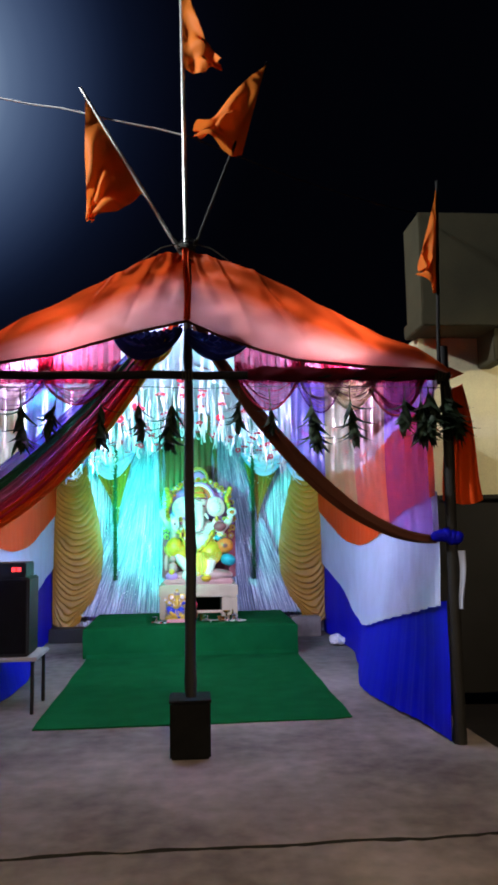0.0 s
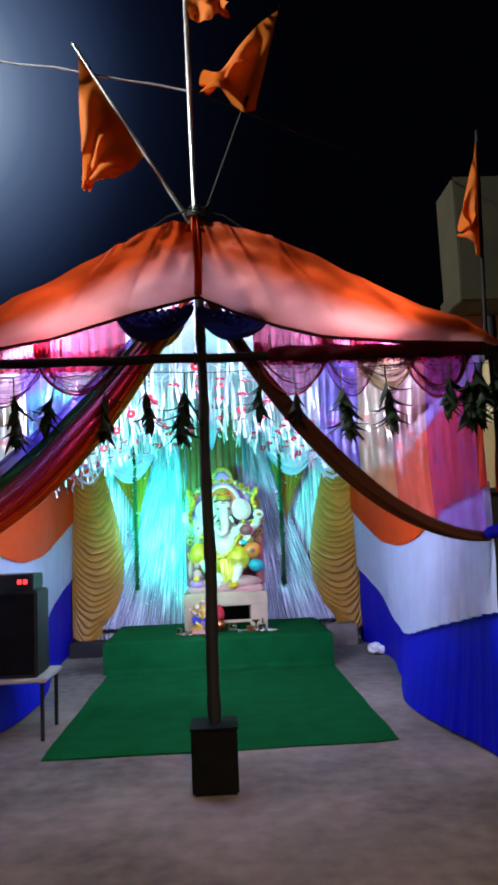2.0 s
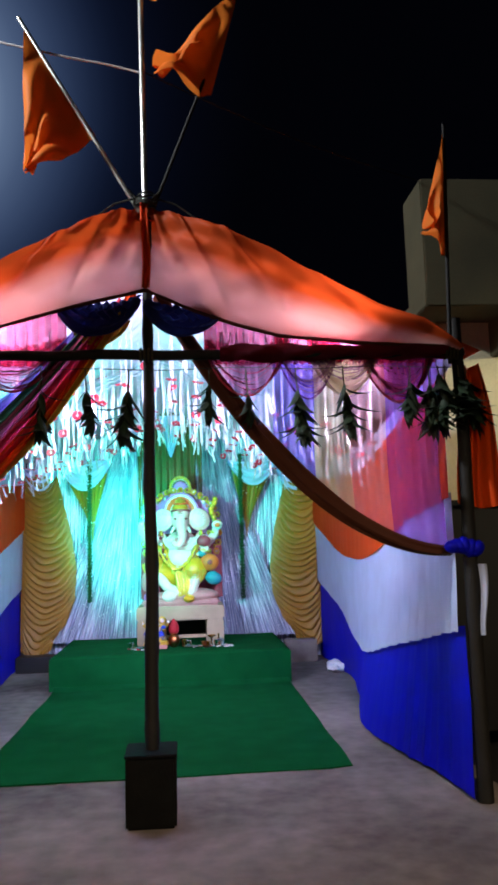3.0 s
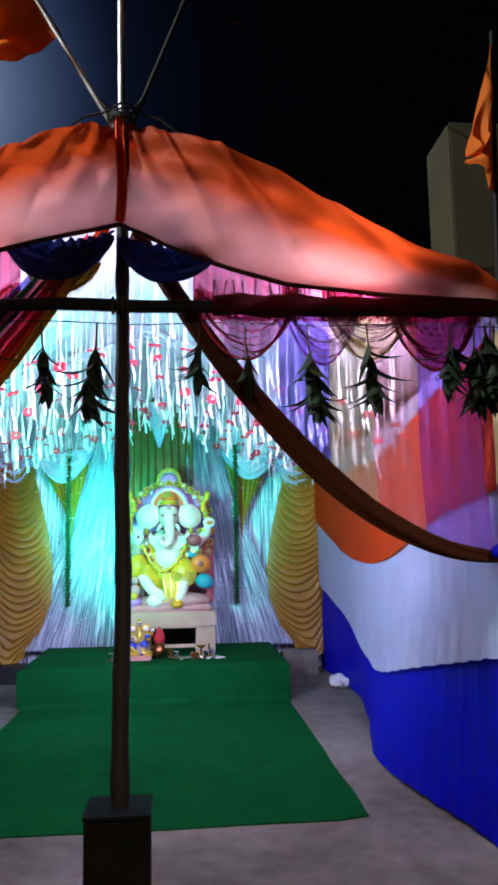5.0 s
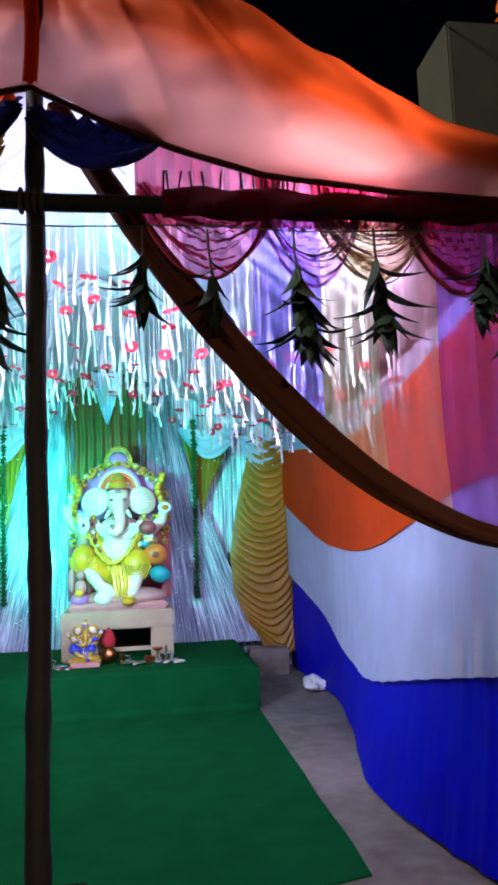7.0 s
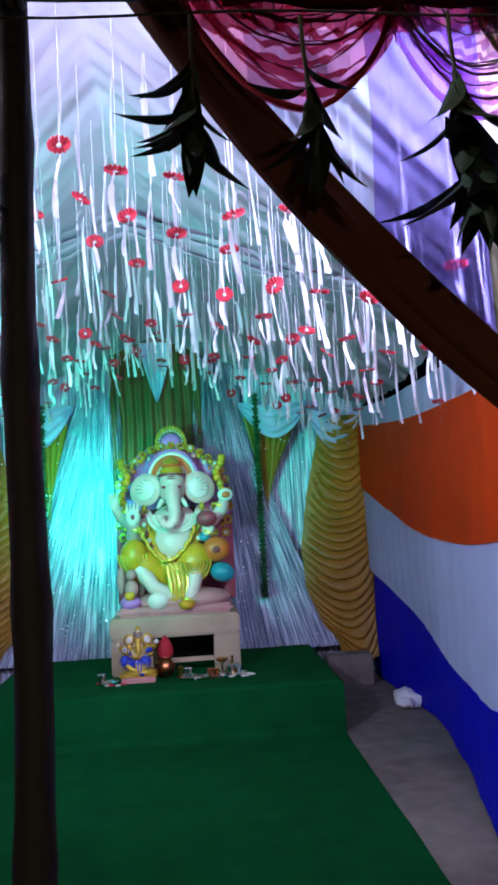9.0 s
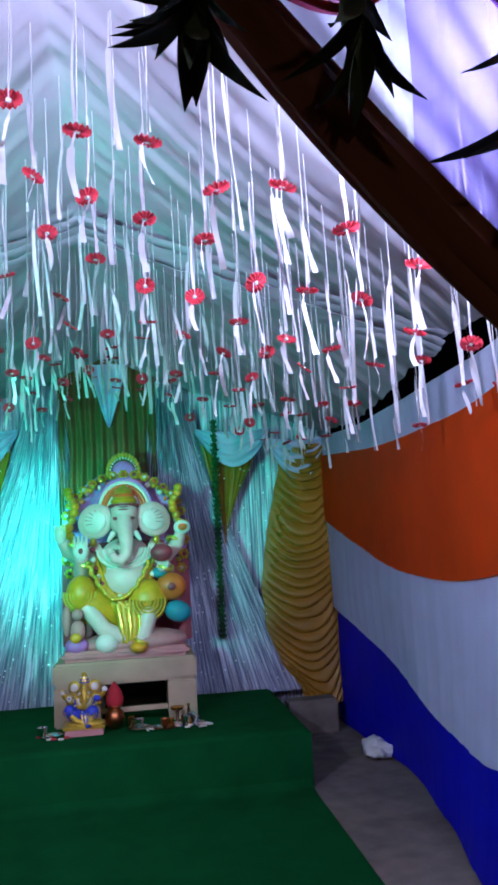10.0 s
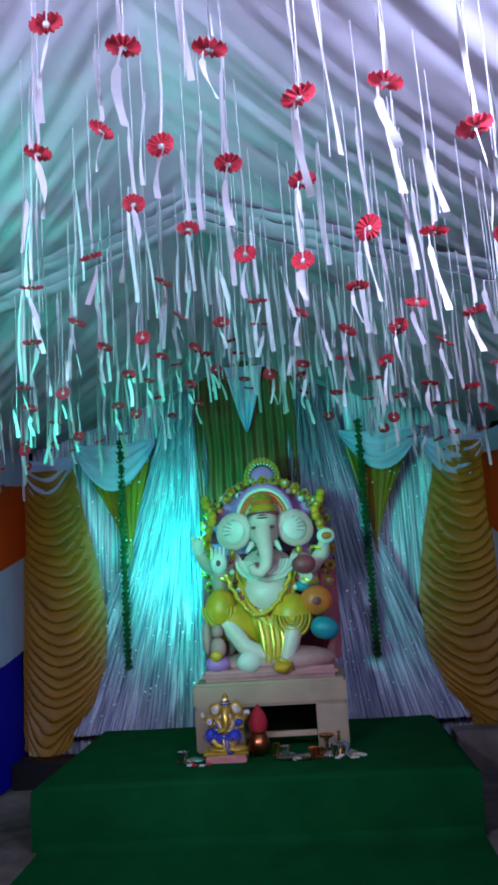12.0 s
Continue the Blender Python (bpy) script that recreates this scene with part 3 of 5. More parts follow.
for nm, m, lab, a, b, z, d in bunch_cols:
    swag(nm, a, b, z + 0.035, d + 0.03, m, lab, FRONT - 0.03, n=4)
swag("yellow_swag", -0.80, -0.50, 2.56, 0.14, YELLOW, "yellow gathered cloth below the navy drape", FRONT + 0.05)
swag("red_swag", -1.32, -0.84, 2.43, 0.25, MAGENTA, "sheer magenta red swag hung from the cross bar")
swag("lilac_swag", -1.72, -1.26, 2.42, 0.28, LILAC, "sheer lilac swag hung from the cross bar")
swag("magenta_swag", -0.08, 0.34, 2.42, 0.28, MAGENTA, "sheer magenta swag with a fringed hem")
swag("lilac_swag", 0.30, 0.62, 2.40, 0.28, LILAC, "sheer lilac swag hung from the cross bar")
swag("peach_swag", 0.48, 0.84, 2.38, 0.24, BEIGE, "sheer peach swag hung from the cross bar")
swag("red_swag", 0.76, 1.14, 2.38, 0.28, MAGENTA, "sheer red swag beside the corner post")
swag("lilac_swag", -2.0, -1.66, 2.38, 0.26, LILAC, "sheer lilac swag hung from the cross bar")


def sash_z(d):
    """Height of the side sashes, d metres from the middle line."""
    return 1.25 + 1.34 * (max(0.0, 1.6 - d) / 1.5) ** 1.9


def right_curtain():
    root = thing("striped_curtain", (0.7, FRONT + 0.10, 1.25), "sheer curtain of purple, beige, pink and violet strips tied back", "curtain")
    cuts = [(0.03, 0.275, WHITESHEER, "white_strip"), (0.275, 0.494, PURPLE, "purple_strip"), (0.494, 0.69, BEIGE, "beige_strip"), (0.69, 0.888, PINK, "pink_strip"), (0.888, 1.20, VIOLET, "violet_strip")]
    for a, b, m, nm in cuts:
        def f(u, v):
            x = a + (b - a) * u
            lo = sash_z(x - CX)
            hi = 2.33
            z = lo + (hi - lo) * v
            return (x + 0.012 * math.sin(6 * z) * (1 - v), FRONT + 0.115 + 0.014 * math.sin(x * 75) * (0.4 + v) + 0.006 * wob(x, z, 0, 6), z)
        part(nm, grid(f, 18, 22), m, root)
    def g(u, v):
        x = -0.34 + 1.54 * u
        d = x - CX
        t = 2 * math.pi * v
        w = 0.038 * (0.55 + 0.75 * math.sin(math.pi * min(1, 0.12 + 0.86 * u)))
        fold = 1 + 0.14 * math.sin(5 * t + 7 * u) + 0.06 * math.sin(11 * t - 5 * u)
        slope = -1.34 * 1.9 / 1.5 * (max(0.0, 1.6 - d) / 1.5) ** 0.9
        nx, nz = -slope / math.hypot(1, slope), 1 / math.hypot(1, slope)
        return (x + nx * w * fold * math.cos(t), FRONT + 0.055 + 0.03 * fold * math.sin(t), sash_z(d) + nz * w * fold * math.cos(t))
    part("sash", grid(g, 60, 28, None, False), SASH, root, "rust brown gathered sash")
    # blue knot at the corner post
    bm = bmesh.new()
    for i in range(5):
        ball((RIGHT - 0.05 + 0.03 * i, FRONT - 0.03 + 0.02 * wob(i, 1), 1.27 + 0.025 * wob(i, 5, 0, 2.1)), (0.05, 0.04, 0.035), bm, 0, 12, (20 * i, 35 * i, 0))
    part("knot", bm, BLUECLOTH, root, "blue cloth knot")


right_curtain()


def left_curtain():
    root = thing("tied_curtain", (-1.5, FRONT + 0.05, 1.25), "tied curtain of purple, green, red and orange strips", "curtain")
    cols = [(0.00, ORANGE, "orange_strip"), (0.05, RED, "red_strip"), (0.12, ROSECLOTH, "rose_strip"), (0.18, GREEN, "green_strip"), (0.25, INDIGO, "indigo_strip"), (-0.012, YELLOW, "yellow_strip")]
    for k, (off, m, nm) in enumerate(cols):
        def f(u, v):
            x = -0.46 - 0.035 * k - (1.56 - 0.035 * k) * u if k < 5 else -0.52 - 0.72 * u
            d = CX - x
            slope = 1.34 * 1.9 / 1.5 * (max(0.0, 1.6 - d) / 1.5) ** 0.9
            nx, nz = -slope / math.hypot(1, slope), 1 / math.hypot(1, slope)
            spread = math.sin(math.pi * min(1, 0.10 + 0.75 * u)) ** 0.8
            q = (off + (0.085 if k < 5 else 0.08 * (1 - u)) * v) * (0.25 + 0.75 * spread) - 0.02
            y = FRONT - 0.01 + 0.02 * math.sin(v * 9 + 4 * u + k) + (0.012 * k if k < 5 else -0.012)
            return (x + nx * q, y, sash_z(d) + nz * q)
        part(nm, grid(f, 50, 12), m, root)
    for a, b, m, nm in [(-1.18, -0.98, LILAC, "lilac_strip"), (-1.42, -1.18, PURPLE, "purple_sheer_strip"), (-1.68, -1.42, BEIGE, "beige_strip"), (-1.98, -1.68, PINK, "pink_strip")]:
        def g(u, v):
            x = a + (b - a) * u
            lo = sash_z(CX - x)
            z = lo + (2.33 - lo) * v
            return (x, FRONT + 0.08 + 0.014 * math.sin(x * 75) * (0.4 + v), z)
        part(nm, grid(g, 18, 20), m, root)


left_curtain()


# ---- flags and wire ----
def flag(name, a, b, free, label, pole_a, pole_b, pole_m, r=0.012, ripple=0.04):
    """A pennant fixed to its staff from a (low) to b (high), its free corner at free."""
    root = thing(name, pole_a, label, "flag", "saffron flags")
    part("staff", tube([pole_a, [(p + q) / 2 for p, q in zip(pole_a, pole_b)], pole_b], [r, r * 0.95, r * 0.85], 8), pole_m, root)
    A, B, C = Vector(a), Vector(b), Vector(free)
    def f(u, v):
        hoist = A.lerp(B, v)
        p = hoist.lerp(C, u)
        s = u * (1 - 0.3 * u)
        p.y += ripple * math.sin(7 * u + 3 * v) * s * 2 + 0.03 * wob(p.x * 3, p.z * 3, 0, 1.7) * u
        p.x += 0.028 * math.sin(9 * v + 4 * u) * s
        p.y += 0.030 * math.sin(16 * v - 5 * u + 2 * wob(u * 3, v * 3, a[0])) * min(1.0, 2 * u)
        p.z -= 0.05 * math.sin(math.pi * u) * (1 - v) 
        return p
    part("cloth", grid(f, 22, 22), FLAG, root)


Y0 = FRONT - 0.01
flag("flag", (CX - 0.01, Y0, 4.38), (CX - 0.02, Y0, 5.02), (-0.17, Y0 - 0.03, 4.40), "saffron pennant on the tall steel staff", (CX, Y0 + 0.02, 3.0), (CX - 0.02, Y0 + 0.02, 5.05), STEEL, 0.016)
flag("flag", (-0.66, Y0, 3.53), (-1.05, Y0, 4.17), (-1.02, Y0 - 0.05, 3.32), "saffron pennant hanging from a slanting staff", (CX - 0.03, Y0, 3.1), (-1.08, Y0, 4.22), STEEL, 0.013)
flag("flag", (-0.03, Y0, 3.78), (0.14, Y0, 4.42), (-0.33, Y0 - 0.08, 3.92), "saffron pennant blowing from a slanting staff", (CX + 0.03, Y0 + 0.03, 3.1), (0.15, Y0 + 0.02, 4.45), BAMBOO, 0.010, 0.09)
flag("flag", (1.235, Y0, 2.86), (1.27, Y0, 3.60), (1.12, Y0 - 0.10, 2.98), "saffron pennant on the corner post staff", (1.225, Y0, 2.25), (1.275, Y0, 3.63), BAMBOO, 0.012, 0.06)

wire_pts = []
for i in range(31):
    t = i / 30
    wire_pts.append((-6.4 + 6.0 * t, 5.19 + 0.012 * math.sin(40 * t), 5.08 - 1.15 * t + 0.008 * math.sin(60 * t)))
solo("string_wire", tube(wire_pts, 0.006, 6), WIRE, "pale twisted wire strung to the flag staff", "wire")
# same wire past the staff, where no light reaches: coloured dark for that
solo("string_wire", tube([(-0.4 + 2.0 * i / 15, 5.19 + 1.40 * i / 15, 3.93 + 0.09 * i / 15 - 0.05 * math.sin(math.pi * i / 15)) for i in range(16)], 0.0035, 6), ROPE, "thin wire running on to the house, its unlit look put into the colour", "wire")


# ---- mango leaf bunches ----
def leaf_mesh(curl, name="leaf"):
    L, W = 0.135, 0.0215
    def f(u, v):
        w = W * math.sin(math.pi * min(1, 0.06 + 0.94 * v) ** 0.8)
        side = 2 * u - 1
        return (side * w, curl * v * v + 0.35 * abs(side) * w, -L * v)
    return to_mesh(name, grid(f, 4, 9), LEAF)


LEAVES = [leaf_mesh(c) for c in (-0.02, -0.06, 0.035, -0.09)]
rnd = random.Random(7)


def leaf_bunch(x, zlow, size, count):
    top = 2.21 + 0.02 * rnd.random()
    y = FRONT - 0.075
    bend = rnd.uniform(-0.05, 0.05)
    root = thing("leaf_bunch", (x, y, top), "bunch of dark green mango leaves hung from a string", "leaves", "leaf bunches")
    stem = [(x + bend * t * t, y + 0.01 * t, top - (top - zlow - 0.08) * t) for t in (0, 0.25, 0.5, 0.75, 1)]
    part("stem", tube(stem, 0.004, 6), STEM, root)
    count = round(count * 1.45)
    for i in range(count):
        t = 1 - 0.70 * (i / count) ** 2.2
        p = Vector((x + bend * t * t, y + 0.01 * t, top - (top - zlow - 0.08) * t))
        ob = new("leaf", LEAVES[i % 4])
        ob.parent = root
        az = rnd.uniform(0, 360)
        tilt = rnd.uniform(10, 46) if i > 4 else rnd.uniform(2, 34)
        s = size * rnd.uniform(0.9, 1.3)
        m = Matrix.Translation(p - Vector((x, y, top))) @ pose(0, 0, 0, 0, 0, az) @ pose(0, 0, 0, -tilt, 0, 0) @ Matrix.Diagonal((s, s, s, 1))
        ob.matrix_basis = m
    return root


for x, z, s, n in [(-1.78, 1.90, 1.0, 16), (-1.42, 1.86, 1.05, 18), (-1.20, 1.93, 0.9, 13), (-0.93, 1.86, 0.9, 14), (-0.71, 1.91, 0.85, 14), (-0.49, 1.86, 1.05, 20), (-0.08, 1.95, 0.8, 14), (0.11, 1.93, 0.75, 10), (0.37, 1.84, 1.05, 24), (0.62, 1.88, 1.0, 17), (0.98, 1.95, 1.0, 16), (1.08, 1.90, 1.1, 22), (1.17, 1.93, 1.1, 22), (1.24, 1.98, 1.0, 18), (1.13, 2.02, 1.1, 18), (1.28, 1.94, 1.15, 20)]:
    leaf_bunch(x, z, s, n)
solo("leaf_string", tube([(LEFT + (RIGHT - LEFT) * i / 30, FRONT - 0.075, 2.22 - 0.006 * math.sin(i * 0.9)) for i in range(31)], 0.0025, 5), ROPE, "thin string carrying the leaf bunches across the front", "string")


def hanging_orange():
    def f(u, v):
        x = 1.25 + 0.25 * u * (0.55 + 0.45 * v) + 0.015 * math.sin(v * 5)
        return (x, FRONT + 0.02 - 0.04 * u + 0.025 * math.sin(u * 14 + v), 2.26 - 0.76 * v - 0.03 * math.sin(u * 3))
    solo("side_drape", grid(f, 24, 16), ORANGE, "saffron cloth hanging outside the corner post", "drape")
    def g(u, v):
        x = 1.285 + 0.05 * u * (1 - 0.4 * v)
        return (x + 0.008 * math.sin(5 * v), FRONT - 0.05 + 0.008 * math.sin(u * 7), 1.18 - 0.36 * v)
    solo("loose_cloth", grid(g, 8, 14), WHITECLOTH, "strip of white cloth hanging at the corner post", "cloth")


hanging_orange()


# ---- back curtains ----
def gold_curtain(x_out, side, name):
    """Ruched gold satin: drooping folds, straight outer side, bellied inner side."""
    def f(u, v):
        z = 2.16 - 1.95 * v
        inner = pl([(0.0, 0.40), (0.12, 0.45), (0.35, 0.56), (0.55, 0.62), (0.72, 0.60), (0.86, 0.50), (0.95, 0.36), (1.0, 0.34)], v)
        x = x_out + side * inner * u
        droop = 4 * u * (1 - u)
        ph = v * 27 - 2.5 * droop + 0.8 * wob(u * 0.9, v * 6, side) + 0.22 * wob(u * 4, v * 14, side)
        fr = ph - math.floor(ph)
        fold = (fr ** 0.8) * (1 - fr) ** 0.2
        edge = min(1, 8 * u, 8 * (1 - u))
        return (x + 0.008 * wob(u, v * 20, 2), BACK - 0.14 - 0.048 * fold * (0.35 + 0.65 * edge) - 0.05 * math.sin(math.pi * u), z - 0.05 * droop * (0.2 + v))
    solo(name, grid(f, 30, 240), GOLD, "ruched gold satin curtain with drooping folds", "curtain", "gold curtains")


gold_curtain(LEFT - 0.06, 1, "gold_curtain")
gold_curtain(RIGHT + 0.14, -1, "gold_curtain")


def crinkle(name, tops, bottoms, z_low, z_high, label, bow):
    def f(u, v):
        k = (1 - v) ** 1.35
        x = tops[0] + (tops[1] - tops[0]) * u
        xb = bottoms[0] + (bottoms[1] - bottoms[0]) * u
        z = z_low + (z_high - z_low) * v
        x = x + (xb - x) * k
        ph = 33 * u + 1.3 * wob(u * 6, v * 3, 1) + 0.6 * wob(u * 16, v * 12, 4)
        fold = 1.2 - 2.4 * abs(2 * (ph - math.floor(ph)) - 1) ** 0.7 + 0.5 * wob(u * 60, v * 9, 6)
        return (x, BACK - 0.050 - 0.017 * fold - 0.014 * wob(u * 10, v * 14, 2) - bow * k, z)
    solo(name, with_uv(grid(f, 430, 44), 430, 44), CRINKLE, label, "curtain", "white crinkled curtains")


crinkle("crinkle_curtain", (-1.00, -0.72), (-1.90, -0.46), 0.28, 2.70, "white crinkled shimmering curtain spreading towards the floor", 0.10)
crinkle("crinkle_curtain", (-0.07, 0.24), (-0.36, 1.02), 0.28, 2.70, "white crinkled shimmering curtain spreading towards the floor", 0.10)


def plain_back(x0, x1):
    f = lambda u, v: (x0 + (x1 - x0) * u, BACK + 0.03 - 0.012 * math.sin(u * 190 + 4 * wob(u * 4, v * 2, 3)) - 0.006 * wob(u * 40, v * 8, 5), 0.05 + 2.65 * v)
    solo("crinkle_curtain", with_uv(grid(f, 260, 12), 260, 12), CRINKLE, "white crinkled curtain hanging straight behind the others", "curtain", "white crinkled curtains")


plain_back(-2.05, -0.70)
plain_back(-0.10, 1.30)


def centre_panel():
    def f(u, v):
        x = -0.77 + 0.75 * u
        z = 0.32 + 2.58 * v
        return (x, BACK - 0.07 - 0.014 * math.sin(u * 60 + 2 * wob(u, v * 3, 0, 2)) - 0.01 * math.sin(v * 26 - 5 * (1 - (2 * u - 1) ** 2)), z)
    solo("gold_backdrop", grid(f, 90, 40), DIMGOLD, "gold gathered cloth panel behind the idol, dimness put into its colour", "curtain")
    def g(u, v):
        half = 0.14 * (1 - v) ** 0.8 + 0.004
        x = -0.38 + half * (2 * u - 1)
        return (x, BACK - 0.13 - 0.012 * math.sin(u * 22), 2.84 - 0.50 * v)
    solo("white_jabot", grid(g, 20, 20), WHITECLOTH, "white pointed cloth drop on the gold panel", "drape")


centre_panel()


def back_swag(x0, x1, z, d, lab):
    def f(u, v):
        s = 1 - (2 * u - 1) ** 2
        return (x0 + (x1 - x0) * u, BACK - 0.17 - 0.03 * s - 0.016 * math.sin(v * 19 + 2 * wob(u * 3, v, x0)), z - (0.03 + d * v) * s - 0.10 * v * (1 - s) * 0.4)
    solo("white_swag", grid(f, 24, 30), WHITECLOTH, lab, "drape", "back swags")


for a, b, z, d in [(-2.08, -1.66, 2.26, 0.32), (-1.68, -1.06, 2.34, 0.34), (0.28, 0.86, 2.30, 0.28), (0.84, 1.32, 2.22, 0.32)]:
    back_swag(a, b, z, d, "white cloth swag along the top of the back curtain")


def jabot(x0, x1, tip, name):
    def f(u, v):
        w = (1 - 0.93 * v)
        x = x0 + (x1 - x0) * u
        x = tip + (x - tip) * w
        return (x, BACK - 0.10 - 0.014 * math.sin(u * 44) * w, 2.18 - 0.78 * v * (0.75 + 0.25 * math.sin(math.pi * u)))
    solo(name, grid(f, 44, 16), GOLD, "gold satin cloth hanging to a point", "drape", "gold points")


jabot(0.32, 0.80, 0.48, "gold_point")
jabot(-1.62, -1.12, -1.28, "gold_point")

SEQ = bmesh.new()
srnd = random.Random(3)
for i in range(260):
    side = srnd.choice((0, 1))
    x = srnd.uniform(-1.70, -0.80) if side == 0 else srnd.uniform(-0.02, 0.92)
    z = srnd.uniform(0.35, 2.1)
    n0 = len(SEQ.verts)
    bmesh.ops.create_circle(SEQ, cap_ends=True, segments=6, radius=srnd.uniform(0.004, 0.008), matrix=pose(x, BACK - 0.165 + srnd.uniform(0, 0.01), z, srnd.uniform(60, 120), srnd.uniform(-30, 30), 0))
tagged(solo("sequins", SEQ, SEQUIN, "silver sequins scattered over the crinkled curtains", "sequins", kind="stuff"))


def garland(x, z0, z1, name="green_garland"):
    root = thing(name, (x, BACK - 0.20, z0), "green foil leaf garland hanging before the back curtain", "garland", "garlands")
    part("cord", tube([(x, BACK - 0.20, z0), (x, BACK - 0.20, z1)], 0.005, 6), STEM, root)
    r = random.Random(int(x * 100))
    k = 0
    z = z0
    while z < z1:
        bm = bmesh.new()
        for j in range(9):
            a = j * 40 + r.uniform(-15, 15)
            mtx = pose(x, BACK - 0.20, z, 0, 0, a) @ pose(0, 0, 0, r.uniform(30, 75), 0, 0)
            q = [mtx @ Vector(p) for p in ((0, 0, 0), (0.018, 0.03, 0.0), (0, 0.055, 0.006), (-0.018, 0.03, 0.0))]
            bm.faces.new([bm.verts.new(p) for p in q])
        part("tuft", bm, GARLAND, root, smooth=False)
        z += 0.036
        k += 1


garland(0.42, 0.70, 2.34)
garland(-1.31, 0.71, 2.30)


# ---- platform and carpet ----
def platform():
    root = thing("platform", (-0.36, 9.4, 0), "low platform wrapped in green felt", "platform")
    x0, x1, y0, y1 = -1.52, 0.765, 8.70, 10.06
    def top(u, v):
        x, y = x0 + (x1 - x0) * u, y0 + (y1 - y0) * v
        r = min(1.0, min(u * (x1 - x0), (1 - u) * (x1 - x0), v * (y1 - y0)) / 0.03)
        return (x, y, PLAT - 0.02 * (1 - r) ** 2 + 0.005 * wob(x, y, 2, 3))
    part("top_cover", grid(top, 90, 50), CARPET, root)
    def skirt(a, b):
        def s(u, v):
            x, y = a[0] + (b[0] - a[0]) * u, a[1] + (b[1] - a[1]) * u
            bulge = 0.012 * wob(3 * x, 3 * y, v, 1.5) * math.sin(math.pi * v)
            nx, ny = (b[1] - a[1]), -(b[0] - a[0])
            d = math.hypot(nx, ny)
            return (x + bulge * nx / d, y + bulge * ny / d, (PLAT - 0.018) * v)
        return grid(s, 60, 10)
    part("front_skirt", skirt((x0, y0), (x1, y0)), CARPET, root)
    part("side_skirt", skirt((x1, y0), (x1, y1)), CARPET, root)
    part("side_skirt", skirt((x0, y1), (x0, y0)), CARPET, root)
    part("back_skirt", skirt((x1, y1), (x0, y1)), CARPET, root)
    def f(u, v):
        y = 5.85 + 2.87 * v
        x = -1.475 + 2.22 * u
        x += (0.012 * wob(y, u, 0, 2)) * (1 if u in (0, 1) else 0)
        if u > 0.93 and v < 0.06:
            y += 0.04 * (u - 0.93) / 0.07
        y += 0.012 * wob(x, 8, 0, 1.5) * (1 - v)
        lift = 0.05 * max(0, (v - 0.965) / 0.035) ** 2
        return (x, y, 0.008 + 0.004 * wob(x, y, 0, 2.5) + 0.003 * max(0, wob(x * 3, y, 7, 1.2)) + lift)
    bm = grid(f, 60, 60)
    r = bmesh.ops.extrude_edge_only(bm, edges=[e for e in bm.edges if e.is_boundary])
    for v in [g for g in r["geom"] if isinstance(g, bmesh.types.BMVert)]:
        v.co.z = 0.001
    solo("carpet", bm, CARPET, "green felt carpet laid flat on the concrete", "carpet")
    # grey block beside the platform, and the dark foot under the gold curtain
    solo("concrete_block", box(0.86, 1.22, 9.86, 10.04, 0.0, 0.24, 0.01), CONCRETE, "grey concrete block below the gold curtain", "block")
    solo("dark_bench", box(-2.08, -1.55, 9.85, 10.08, 0.0, 0.17, 0.01), BLACK, "low dark plinth below the gold curtain", "plinth")
    bm = bmesh.new()
    ball((1.27, 9.15, 0.055), (0.075, 0.15, 0.055), bm, 0, 28)
    for v in bm.verts:
        q = v.co - Vector((1.27, 9.15, 0.055))
        v.co += q * (0.55 * wob(v.co.x, v.co.y, v.co.z, 14) + 0.25 * wob(v.co.x, v.co.y, v.co.z, 37))
        v.co.z = max(0.004, v.co.z)
    solo("plastic_bag", bm, PLASTIC_W, "crumpled white plastic bag on the floor", "bag")


platform()


# ---- pedestal, idol and offerings ----
def pedestal():
    root = thing("pedestal", (-0.29, 9.6, PLAT), "cream cloth covered pedestal with an open front", "pedestal")
    x0, x1, y0, y1, z1 = -0.735, 0.155, 9.26, 9.92, 0.70
    part("side", box(x0, -0.45, y0, y1, PLAT, z1 - 0.14, 0.012), CREAM, root)
    part("side", box(-0.025, x1, y0, y1, PLAT, z1 - 0.14, 0.012), CREAM, root)
    part("top", box(x0 - 0.006, x1 + 0.006, y0 - 0.006, y1, z1 - 0.142, z1, 0.016), CREAM, root)
    # black panel at the back keeps the opening dark inside
    part("back", box(-0.451, -0.024, y1 - 0.04, y1 - 0.01, PLAT, z1 - 0.14), BLACK, root, "black panel behind the opening")
    part("bottom_rail", box(-0.448, -0.028, y0 + 0.02, y0 + 0.05, PLAT + 0.07, PLAT + 0.10, 0.004), CREAM, root)


pedestal()

SKIN = mat("painted_pink", (0.74, 0.55, 0.50), 0.4, 0, 0.12, 14, 0.1, 80)
DHOTI = mat("painted_yellow", (0.72, 0.37, 0.022), 0.4, 0, 0.2, 16, 0.15, 90)
MAROON = mat("painted_maroon", (0.34, 0.05, 0.07), 0.5, 0, 0.25, 10, 0.2, 60)
LILACP = mat("painted_lilac", (0.50, 0.20, 0.55), 0.45, 0, 0.15, 10, 0.1)
GILT = mat("gilt_paint", (0.72, 0.50, 0.08), 0.28, 0.6, 0.25, 30, 0.2, 120)
ORANGEP = mat("painted_orange", (0.80, 0.16, 0.03), 0.45, 0, 0.15, 12, 0.1)
TEALP = mat("painted_teal", (0.02, 0.26, 0.36), 0.4, 0, 0.15, 12, 0.1)
ROSE = mat("painted_rose", (0.55, 0.25, 0.25), 0.5, 0, 0.2, 12, 0.2)
